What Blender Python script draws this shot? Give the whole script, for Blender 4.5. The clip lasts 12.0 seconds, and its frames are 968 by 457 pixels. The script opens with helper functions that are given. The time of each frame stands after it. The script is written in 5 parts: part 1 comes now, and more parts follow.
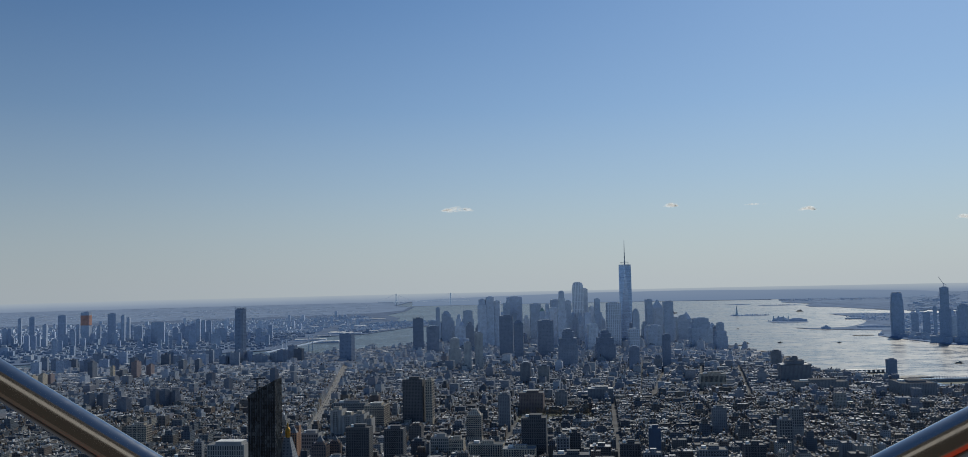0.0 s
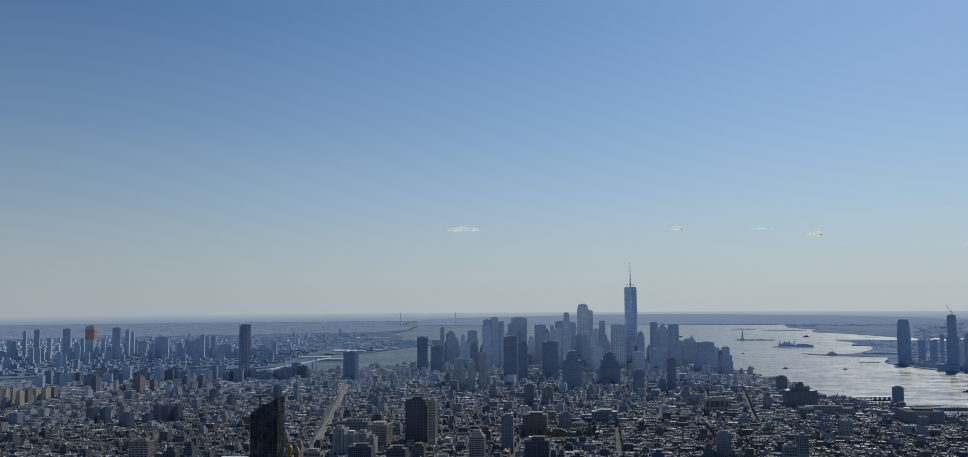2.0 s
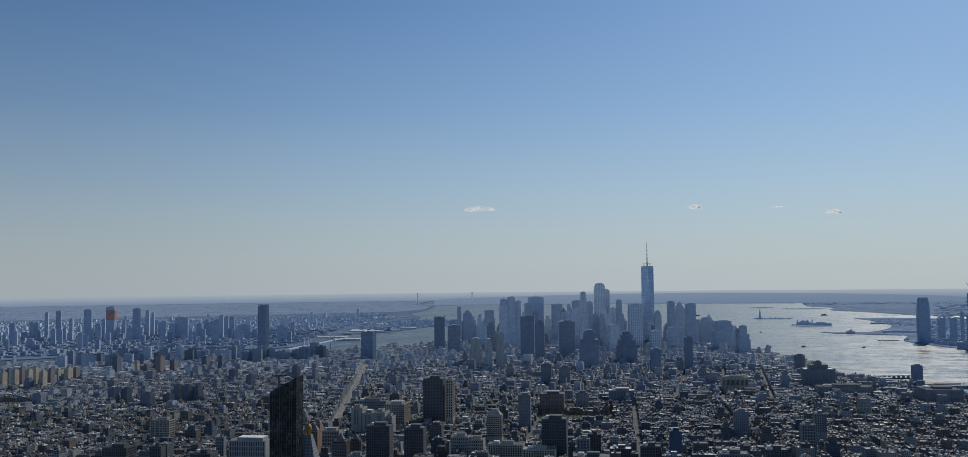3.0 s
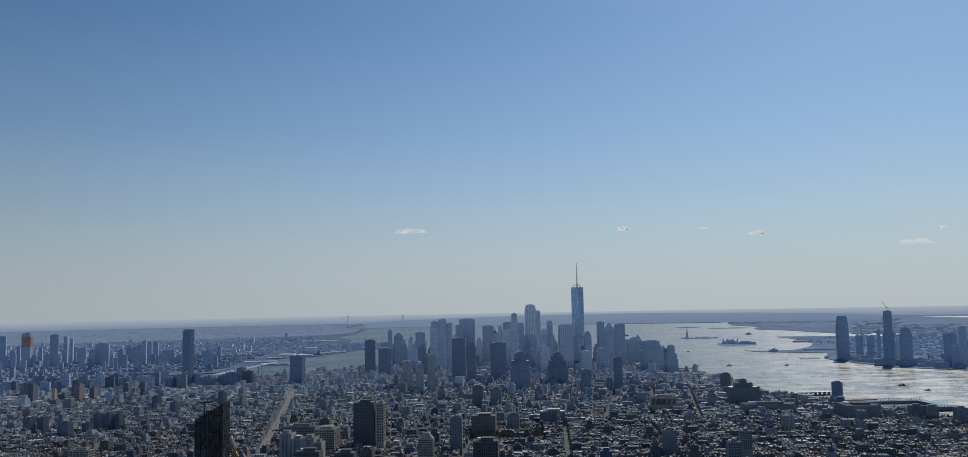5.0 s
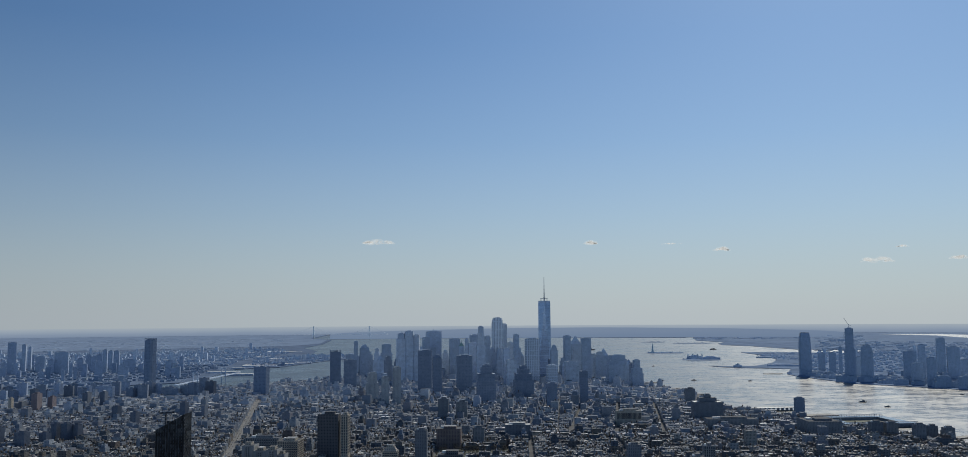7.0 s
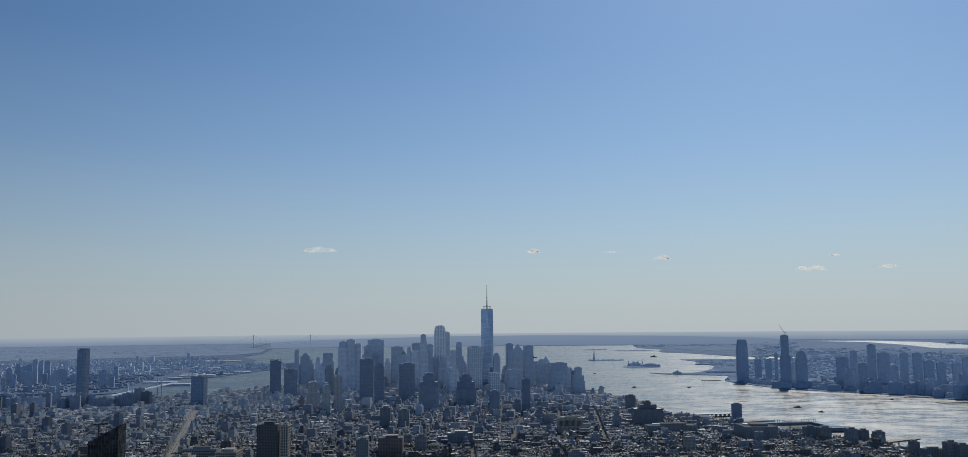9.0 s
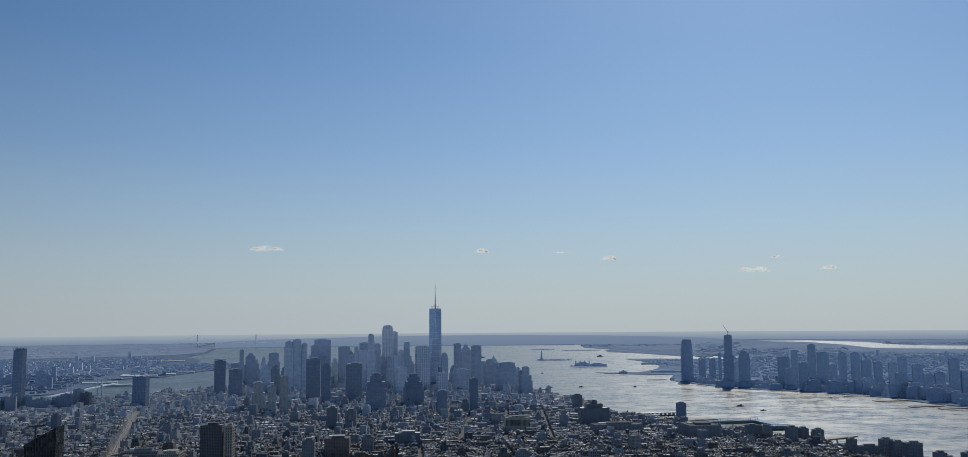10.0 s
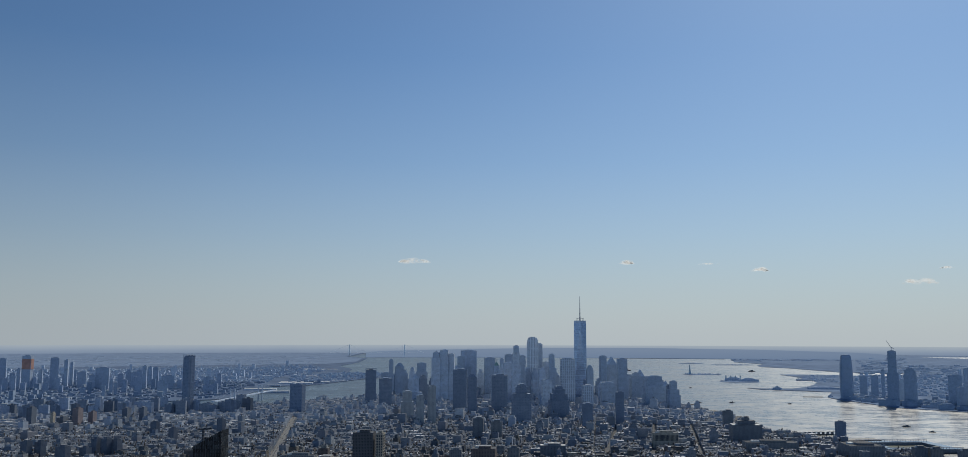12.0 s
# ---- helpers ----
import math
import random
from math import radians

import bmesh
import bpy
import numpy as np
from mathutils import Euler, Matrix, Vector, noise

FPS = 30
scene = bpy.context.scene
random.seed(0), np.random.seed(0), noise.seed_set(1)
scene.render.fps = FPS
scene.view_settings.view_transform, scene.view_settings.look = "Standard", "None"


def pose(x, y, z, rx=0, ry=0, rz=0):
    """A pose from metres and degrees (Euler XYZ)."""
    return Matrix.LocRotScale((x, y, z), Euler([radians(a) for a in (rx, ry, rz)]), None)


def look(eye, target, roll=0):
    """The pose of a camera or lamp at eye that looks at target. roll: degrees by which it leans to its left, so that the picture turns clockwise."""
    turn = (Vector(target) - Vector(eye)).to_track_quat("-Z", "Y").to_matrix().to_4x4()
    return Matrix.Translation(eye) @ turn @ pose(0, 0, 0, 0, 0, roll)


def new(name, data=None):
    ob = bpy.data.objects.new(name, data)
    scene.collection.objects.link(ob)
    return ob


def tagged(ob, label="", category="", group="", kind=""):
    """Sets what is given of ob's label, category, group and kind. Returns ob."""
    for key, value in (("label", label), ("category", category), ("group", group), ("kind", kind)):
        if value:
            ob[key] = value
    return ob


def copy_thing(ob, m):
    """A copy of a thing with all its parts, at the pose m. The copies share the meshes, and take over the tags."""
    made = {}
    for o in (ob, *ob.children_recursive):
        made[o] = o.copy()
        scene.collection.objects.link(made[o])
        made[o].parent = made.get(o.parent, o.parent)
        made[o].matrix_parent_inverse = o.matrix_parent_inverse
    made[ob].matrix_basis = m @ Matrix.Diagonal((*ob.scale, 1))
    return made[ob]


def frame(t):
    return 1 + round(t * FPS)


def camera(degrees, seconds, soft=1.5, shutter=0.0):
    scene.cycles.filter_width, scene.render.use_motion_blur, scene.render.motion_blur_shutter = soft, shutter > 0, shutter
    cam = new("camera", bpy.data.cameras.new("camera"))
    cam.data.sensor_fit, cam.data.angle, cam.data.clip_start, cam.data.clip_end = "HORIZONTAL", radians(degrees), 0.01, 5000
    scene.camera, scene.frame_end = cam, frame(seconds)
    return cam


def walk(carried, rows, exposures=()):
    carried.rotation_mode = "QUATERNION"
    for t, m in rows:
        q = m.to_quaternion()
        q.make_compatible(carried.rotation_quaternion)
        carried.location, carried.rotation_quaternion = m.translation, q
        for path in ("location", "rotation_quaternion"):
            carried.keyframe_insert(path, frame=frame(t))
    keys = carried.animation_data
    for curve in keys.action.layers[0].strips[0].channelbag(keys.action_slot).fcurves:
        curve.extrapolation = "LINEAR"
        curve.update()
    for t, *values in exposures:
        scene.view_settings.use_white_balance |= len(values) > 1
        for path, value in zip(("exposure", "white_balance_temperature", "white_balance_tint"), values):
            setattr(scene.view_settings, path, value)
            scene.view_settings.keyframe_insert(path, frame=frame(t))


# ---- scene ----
# The lens reaches 5 km, the view some 20 km: the land and the city are laid out in true
# metres and set down at a quarter of their size; fence and deck stand at full size.
from mathutils.geometry import tessellate_polygon

S = 0.25
EYE = 338.0 * S

cam = camera(56.1, 12.0, soft=0.85)
# seconds, sideways, up, yaw, pitch, roll
ROWS = [
    (0, 0.0000, 0.0000, 8.40, 3.51, 1.29),
    (0.1, 0.0100, -0.0160, 7.40, 3.16, 1.24),
    (0.2, 0.0030, -0.0430, 6.45, 2.77, 1.14),
    (0.3, -0.0445, -0.0600, 6.03, 2.48, 1.04),
    (0.4, -0.0834, -0.0685, 5.77, 2.21, 0.94),
    (0.5, -0.0861, -0.0645, 5.76, 2.24, 0.84),
    (0.6, -0.0775, -0.0500, 5.73, 2.30, 0.86),
    (0.7, -0.0588, -0.0345, 5.80, 2.63, 0.88),
    (0.8, -0.0220, -0.0060, 5.87, 3.08, 0.90),
    (0.9, 0.0032, 0.0224, 5.90, 3.32, 0.91),
    (1, 0.0200, 0.0400, 5.96, 3.46, 0.93),
    (1.2, 0.0180, 0.0950, 5.92, 3.55, 0.87),
    (1.5, 0.0120, 0.1400, 5.89, 4.14, 0.78),
    (1.6, 0.0120, 0.1600, 5.96, 4.25, 0.71),
    (1.7, 0.0120, 0.1600, 6.36, 4.39, 0.63),
    (1.8, 0.0120, 0.1600, 7.17, 4.52, 0.56),
    (1.9, 0.0120, 0.1600, 8.05, 4.66, 0.49),
    (2, 0.0120, 0.1600, 8.77, 4.78, 0.35),
    (2.1, 0.0120, 0.1600, 9.16, 4.74, 0.40),
    (2.2, 0.0120, 0.1600, 9.37, 4.58, 0.38),
    (2.3, 0.0120, 0.1600, 9.43, 4.31, 0.36),
    (2.5, 0.0120, 0.1600, 9.66, 3.89, 0.27),
    (3, 0.0120, 0.1600, 9.81, 3.51, 0.58),
    (3.2, 0.0120, 0.1600, 9.88, 3.54, 0.65),
    (4.8, 0.0120, 0.1800, 5.60, 4.72, 1.01),
    (5, 0.0120, 0.1800, 5.43, 4.83, 1.05),
    (5.5, 0.0120, 0.1800, 4.89, 4.91, 0.82),
    (6, 0.0120, 0.1800, 4.55, 5.24, 0.59),
    (6.5, 0.0120, 0.1800, 3.97, 5.47, 0.33),
    (7, 0.0120, 0.1800, 3.41, 5.59, 0.36),
    (7.2, 0.0120, 0.1800, 3.20, 5.57, 0.33),
    (8.8, 0.0120, 0.1800, 0.73, 6.01, 0.46),
    (9, 0.0120, 0.1800, -0.20, 6.07, 0.50),
    (9.2, 0.0120, 0.1800, -1.32, 6.02, 0.46),
    (9.3, 0.0120, 0.1800, -1.79, 6.02, 0.47),
    (9.5, 0.0120, 0.1800, -2.50, 6.07, 0.48),
    (9.7, 0.0120, 0.1800, -2.91, 6.03, 0.46),
    (10, 0.0120, 0.1800, -3.44, 6.03, 0.43),
    (10.5, 0.0120, 0.1800, -3.73, 6.13, 0.55),
    (11, 0.0120, 0.1800, -3.76, 6.24, 0.64),
    (11.5, 0.0120, 0.1800, -3.35, 6.39, 0.79),
    (11.6, 0.0120, 0.1800, -2.65, 6.41, 0.59),
    (11.7, 0.0120, 0.1800, -1.36, 6.49, 0.40),
    (11.8, 0.0120, 0.1800, 0.48, 6.58, 0.21),
    (11.9, 0.0120, 0.1800, 2.87, 6.65, 0.02),
    (12, 0.0120, 0.1800, 5.67, 6.80, -0.12),
]
walk(cam, [(t, pose(x, 0, EYE + z, 0, 0, yaw) @ pose(0, 0, 0, pitch) @ pose(0, 0, 0, 0, roll) @ pose(0, 0, 0, 90))
           for t, x, z, yaw, pitch, roll in ROWS])

# ---- light ----
SUN_AZ, SUN_EL = 21.0, 40.0
world = bpy.data.worlds.new("sky")
scene.world = world
world.use_nodes = True
wn = world.node_tree.nodes
sky = wn.new("ShaderNodeTexSky")
sky.sky_type, sky.sun_disc = "NISHITA", False
sky.sun_elevation, sky.sun_rotation = radians(SUN_EL), radians(SUN_AZ)
sky.altitude, sky.air_density, sky.dust_density, sky.ozone_density = 320, 1.0, 0.7, 3.0
wn["Background"].inputs["Strength"].default_value = 0.081
# the sky's own blue, paling into grey haze towards the horizon all round
wl = world.node_tree.links
tint = wn.new("ShaderNodeMix")
tint.data_type, tint.blend_type = "RGBA", "MULTIPLY"
tint.inputs[0].default_value = 1.0
tint.inputs[7].default_value = (0.71, 0.93, 1.11, 1)
wl.new(sky.outputs[0], tint.inputs[6])
way = wn.new("ShaderNodeTexCoord")
up = wn.new("ShaderNodeSeparateXYZ")
wl.new(way.outputs["Generated"], up.inputs[0])
veil = wn.new("ShaderNodeValToRGB")
for spot, amount in ((0.0, 0.86), (0.05, 0.68), (0.11, 0.40), (0.19, 0.14), (0.30, 0.0)):
    stop = veil.color_ramp.elements.new(spot)
    stop.color = (amount, amount, amount, 1)
veil.color_ramp.elements[-1].color = (0, 0, 0, 1)
veil.color_ramp.elements.remove(veil.color_ramp.elements[0])
wl.new(up.outputs[2], veil.inputs[0])
haze = wn.new("ShaderNodeMix")
haze.data_type = "RGBA"
haze.inputs[7].default_value = (6.7, 7.5, 8.2, 1)
wl.new(veil.outputs[0], haze.inputs[0])
# forward scatter: the air is brighter towards the sun's side
side = wn.new("ShaderNodeVectorMath")
side.operation = "DOT_PRODUCT"
side.inputs[1].default_value = (math.sin(radians(SUN_AZ)), math.cos(radians(SUN_AZ)), 0)
wl.new(way.outputs["Generated"], side.inputs[0])
glow = wn.new("ShaderNodeMapRange")
glow.interpolation_type = "SMOOTHSTEP"
glow.inputs[1].default_value, glow.inputs[2].default_value = 0.5, 1.0
glow.inputs[3].default_value, glow.inputs[4].default_value = 0.69, 0.81
wl.new(side.outputs["Value"], glow.inputs[0])
calm = wn.new("ShaderNodeMapRange")
calm.interpolation_type = "SMOOTHSTEP"
calm.inputs[1].default_value, calm.inputs[2].default_value = 0.72, 0.95
calm.inputs[3].default_value, calm.inputs[4].default_value = 1.0, 0.97
wl.new(side.outputs["Value"], calm.inputs[0])
deep = wn.new("ShaderNodeVectorMath")
deep.operation = "SCALE"
wl.new(tint.outputs[2], deep.inputs[0])
wl.new(calm.outputs[0], deep.inputs["Scale"])
wl.new(deep.outputs[0], haze.inputs[6])
shine = wn.new("ShaderNodeVectorMath")
shine.operation = "SCALE"
wl.new(haze.outputs[2], shine.inputs[0])
# and somewhat brighter again straight away from it
back = wn.new("ShaderNodeMapRange")
back.interpolation_type = "SMOOTHSTEP"
back.inputs[1].default_value, back.inputs[2].default_value = 0.1, -0.8
back.inputs[3].default_value, back.inputs[4].default_value = 0.0, 0.4
wl.new(side.outputs["Value"], back.inputs[0])
both = wn.new("ShaderNodeMath")
both.operation = "ADD"
wl.new(glow.outputs[0], both.inputs[0])
wl.new(back.outputs[0], both.inputs[1])
wl.new(both.outputs[0], shine.inputs["Scale"])
wl.new(shine.outputs[0], wn["Background"].inputs["Color"])

sun = new("sun", bpy.data.lights.new("sun", "SUN"))
sun.data.energy, sun.data.angle, sun.data.color = 3.2, radians(0.53), (1.0, 0.945, 0.82)
sun.matrix_world = look((0, 0, 0), (-math.sin(radians(SUN_AZ)) * math.cos(radians(SUN_EL)),
                                    -math.cos(radians(SUN_AZ)) * math.cos(radians(SUN_EL)), -math.sin(radians(SUN_EL))))


# ---- materials ----
class Nodes:
    """A node material under way."""

    def __init__(self, name):
        self.mat = bpy.data.materials.new(name)
        self.mat.use_nodes = True
        self.tree = self.mat.node_tree
        self.bsdf = self.tree.nodes["Principled BSDF"]

    def add(self, kind, **inputs):
        n = self.tree.nodes.new(kind)
        for key, value in inputs.items():
            self.put(n.inputs[int(key[1:])] if key[1:].isdigit() else n.inputs[key], value)
        return n

    def put(self, socket, value):
        if isinstance(value, bpy.types.NodeSocket):
            self.tree.links.new(value, socket)
        else:
            socket.default_value = value

    def math(self, op, a, b=0.0):
        n = self.tree.nodes.new("ShaderNodeMath")
        n.operation = op
        self.put(n.inputs[0], a)
        self.put(n.inputs[1], b)
        return n.outputs[0]

    def mix(self, fac, a, b, blend="MIX"):
        n = self.tree.nodes.new("ShaderNodeMix")
        n.data_type, n.blend_type = "RGBA", blend
        self.put(n.inputs[0], fac)
        self.put(n.inputs[6], a)
        self.put(n.inputs[7], b)
        return n.outputs[2]

    def ramp(self, fac, stops, mode="LINEAR"):
        n = self.tree.nodes.new("ShaderNodeValToRGB")
        n.color_ramp.interpolation = mode
        e = n.color_ramp.elements
        e[0].position, e[0].color = stops[0][0], (*stops[0][1], 1)
        e[1].position, e[1].color = stops[1][0], (*stops[1][1], 1)
        for p, c in stops[2:]:
            e.new(p).color = (*c, 1)
        self.put(n.inputs[0], fac)
        return n.outputs[0]

    def noise(self, scale, detail=3.0, rough=0.6):
        g = self.add("ShaderNodeNewGeometry")
        n = self.add("ShaderNodeTexNoise", Vector=g.outputs["Position"], Scale=scale / S, Detail=detail, Roughness=rough)
        return n.outputs[0]

    def bump(self, height, strength, distance):
        b = self.add("ShaderNodeBump", Height=height, Strength=strength, Distance=distance)
        self.put(self.bsdf.inputs["Normal"], b.outputs[0])

    def done(self, color=None, rough=0.8, metal=0.0, spec=0.5):
        if color is not None:
            self.put(self.bsdf.inputs["Base Color"], color)
        self.put(self.bsdf.inputs["Roughness"], rough)
        self.put(self.bsdf.inputs["Metallic"], metal)
        self.put(self.bsdf.inputs["Specular IOR Level"], spec)
        return self.mat


def c4(c):
    return (*c, 1)


def facade(name, walls, glass, bay=3.2, floor=3.6, wide=0.55, high=0.55, metal=0.0, wall_rough=0.85, glass_rough=0.15, island=True):
    """Masonry or curtain wall with a grid of windows; the wall colour varies from building to building along the list walls."""
    n = Nodes(name)
    geo = n.add("ShaderNodeNewGeometry")
    if island:
        pick = geo.outputs["Random Per Island"]
    else:
        pick = n.add("ShaderNodeObjectInfo").outputs["Random"]
    pos = n.add("ShaderNodeSeparateXYZ", Vector=geo.outputs["Position"])
    nor = n.add("ShaderNodeSeparateXYZ", Vector=geo.outputs["True Normal"])
    ax = n.math("ABSOLUTE", nor.outputs[0])
    ay = n.math("ABSOLUTE", nor.outputs[1])
    u = n.math("ADD", n.math("MULTIPLY", pos.outputs[0], ay), n.math("MULTIPLY", pos.outputs[1], ax))
    u = n.math("FRACT", n.math("MULTIPLY", u, 1 / (bay * S)))
    v = n.math("FRACT", n.math("MULTIPLY", pos.outputs[2], 1 / (floor * S)))
    win = n.math("MULTIPLY", n.math("LESS_THAN", u, wide), n.math("LESS_THAN", v, high))
    step = 1.0 / len(walls)
    base = n.ramp(pick, [(i * step, c) for i, c in enumerate(walls)] if len(walls) > 1 else [(0, walls[0]), (1, walls[0])], "CONSTANT")
    grime = n.ramp(n.noise(0.06, 4), [(0.3, (0.72, 0.72, 0.72)), (0.7, (1.1, 1.1, 1.1))])
    base = n.mix(0.8, base, grime, "MULTIPLY")
    g2 = n.ramp(n.noise(0.25, 2), [(0.35, tuple(0.6 * c for c in glass)), (0.7, tuple(1.25 * c for c in glass))])
    rough = n.math("ADD", n.math("MULTIPLY", win, glass_rough - wall_rough), wall_rough)
    m = n.math("MULTIPLY", win, metal)
    return n.done(n.mix(win, base, g2), rough, m, 0.25)


def plain(name, color, rough=0.8, metal=0.0, vary=0.25, scale=0.05, bump=0.0, spec=0.5):
    n = Nodes(name)
    lo, hi = tuple(c * (1 - vary) for c in color), tuple(min(1, c * (1 + vary)) for c in color)
    f = n.noise(scale, 5)
    if bump:
        n.bump(n.noise(scale * 6, 4), bump, 0.3 * S)
    return n.done(n.ramp(f, [(0.3, lo), (0.7, hi)]), rough, metal, spec)


def roofing(name, tones, island=True, rough=0.7, spec=0.28, patchy=0.0):
    """Flat roofs: one tone a house, with patches of another tone to imitate small sunlit specks."""
    n = Nodes(name)
    pick = n.add("ShaderNodeNewGeometry").outputs["Random Per Island"] if island else n.add("ShaderNodeObjectInfo").outputs["Random"]
    step = 1.0 / len(tones)
    stops = [(i * step, c) for i, c in enumerate(tones)]
    base = n.ramp(n.math("FRACT", n.math("MULTIPLY", pick, 37.7)), stops, "CONSTANT")
    if patchy:
        other = n.ramp(n.math("FRACT", n.math("MULTIPLY", pick, 91.3)), stops, "CONSTANT")
        where = n.ramp(n.noise(0.14, 2), [(1 - patchy - 0.02, (0, 0, 0)), (1 - patchy + 0.02, (1, 1, 1))])
        base = n.mix(where, base, other)
    stain = n.ramp(n.noise(0.12, 5), [(0.3, (0.6, 0.6, 0.62)), (0.7, (1.15, 1.15, 1.12))])
    return n.done(n.mix(0.85, base, stain, "MULTIPLY"), rough, 0.0, spec)


BRICKS = [(0.132, 0.132, 0.135), (0.150, 0.172, 0.190), (0.084, 0.100, 0.124), (0.225, 0.255, 0.285), (0.118, 0.146, 0.178), (0.186, 0.172, 0.155), (0.315, 0.345, 0.370),
          (0.093, 0.116, 0.145), (0.155, 0.132, 0.124), (0.330, 0.335, 0.320), (0.103, 0.134, 0.175), (0.165, 0.164, 0.160)]
ROOFS = [(0.050, 0.058, 0.068), (0.085, 0.093, 0.105), (0.036, 0.042, 0.050), (0.62, 0.63, 0.62), (0.062, 0.069, 0.078), (0.24, 0.25, 0.265), (0.038, 0.044, 0.052), (0.082, 0.089, 0.10), (0.042, 0.048, 0.056), (0.14, 0.15, 0.163), (0.05, 0.056, 0.065), (0.045, 0.05, 0.06)]
M = {}
M["brick"] = facade("brick_block", BRICKS, (0.03, 0.035, 0.045), 3.4, 3.6, 0.42, 0.5)
M["brick_one"] = facade("brick_house", BRICKS, (0.03, 0.035, 0.045), 3.4, 3.6, 0.42, 0.5, island=False)
M["roof"] = roofing("flat_roofs", ROOFS, patchy=0.5)
# roofs of the farther bands: haze lifts and blues the tones
M["roof_mid"] = roofing("hazed_flat_roofs", [(0.109, 0.131, 0.163), (0.175, 0.198, 0.229), (0.092, 0.115, 0.147), (0.240, 0.258, 0.284), (0.121, 0.143, 0.175), (0.524, 0.536, 0.546), (0.109, 0.131, 0.163)], rough=0.85, spec=0.15)
M["roof_one"] = roofing("flat_roof", ROOFS, island=False)
M["clutter"] = roofing("roof_houses", [(0.22, 0.21, 0.20), (0.1, 0.105, 0.11), (0.5, 0.5, 0.5), (0.16, 0.13, 0.11), (0.3, 0.3, 0.31), (0.8, 0.8, 0.78)])
M["tank"] = plain("weathered_tank_wood", (0.11, 0.085, 0.065), 0.85, scale=0.4)
# downtown tones stand paler and bluer: distance haze put into the base colour
M["downtown"] = facade("hazed_stone_offices", [(0.522, 0.603, 0.710), (0.575, 0.647, 0.746), (0.468, 0.549, 0.675), (0.612, 0.675, 0.748)], (0.495, 0.575, 0.692), 6, 6, 0.5, 0.55, 0.1, island=False)
M["downtown_dark"] = facade("hazed_glass_offices", [(0.413, 0.494, 0.599), (0.453, 0.527, 0.623), (0.381, 0.462, 0.576)], (0.405, 0.485, 0.599), 6, 6, 0.6, 0.6, 0.1, island=False)
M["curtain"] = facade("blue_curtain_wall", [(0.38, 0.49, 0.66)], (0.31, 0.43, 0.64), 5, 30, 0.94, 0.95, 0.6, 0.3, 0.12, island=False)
M["curtain_pale"] = facade("hazed_curtain_wall", [(0.684, 0.738, 0.792)], (0.450, 0.531, 0.657), 8, 40, 0.5, 0.93, 0.4, 0.4, 0.15, island=False)
M["pane_blue"] = facade("hazed_blue_panes", [(0.510, 0.586, 0.680)], (0.442, 0.527, 0.646), 9, 12, 0.6, 0.8, 0.3, 0.4, 0.15, island=False)
M["cream_far"] = facade("cream_apartment_brick", [(0.44, 0.46, 0.47), (0.40, 0.42, 0.44)], (0.24, 0.27, 0.31), 5, 4, 0.5, 0.5, island=False)
# haze over the downtown blocks is mixed into wall and glass tones
M["mid_block"] = facade("hazed_downtown_blocks", [(0.382, 0.446, 0.546), (0.446, 0.501, 0.582), (0.336, 0.401, 0.501), (0.509, 0.555, 0.609), (0.418, 0.455, 0.519)], (0.301, 0.359, 0.455), 4, 4, 0.5, 0.5)
# the near bricks lifted towards pale blue, haze put into the colour
M["brick_mid"] = facade("hazed_brick_blocks", [tuple(0.85 * c + k for c, k in zip(t, (0.115, 0.142, 0.185))) for t in BRICKS], (0.13, 0.155, 0.20), 3.6, 3.6, 0.42, 0.5)
M["slab"] = facade("grey_brick_slabs", [(0.215, 0.235, 0.26), (0.175, 0.198, 0.228), (0.245, 0.258, 0.268)], (0.10, 0.12, 0.15), 4, 3.2, 0.45, 0.5, island=False)
M["cream"] = facade("cream_brick", [(0.45, 0.415, 0.35)], (0.08, 0.07, 0.09), 4, 3.4, 0.4, 0.5, island=False)
M["red"] = facade("red_brick", [(0.20, 0.165, 0.155)], (0.07, 0.06, 0.08), 4, 3.4, 0.4, 0.5, island=False)
M["orange_brick"] = facade("orange_brick", [(0.36, 0.22, 0.15)], (0.10, 0.08, 0.08), 4, 3.4, 0.4, 0.5, island=False)
M["white"] = plain("white_glazed_masonry", (0.28, 0.285, 0.285), 0.7, vary=0.15)
M["dark"] = facade("dark_brown_brick", [(0.112, 0.120, 0.133)], (0.04, 0.046, 0.056), 3.6, 3.4, 0.5, 0.5, island=False)
M["window"] = plain("window_glass", (0.03, 0.038, 0.05), 0.4, vary=0.5, scale=0.3, spec=0.15)
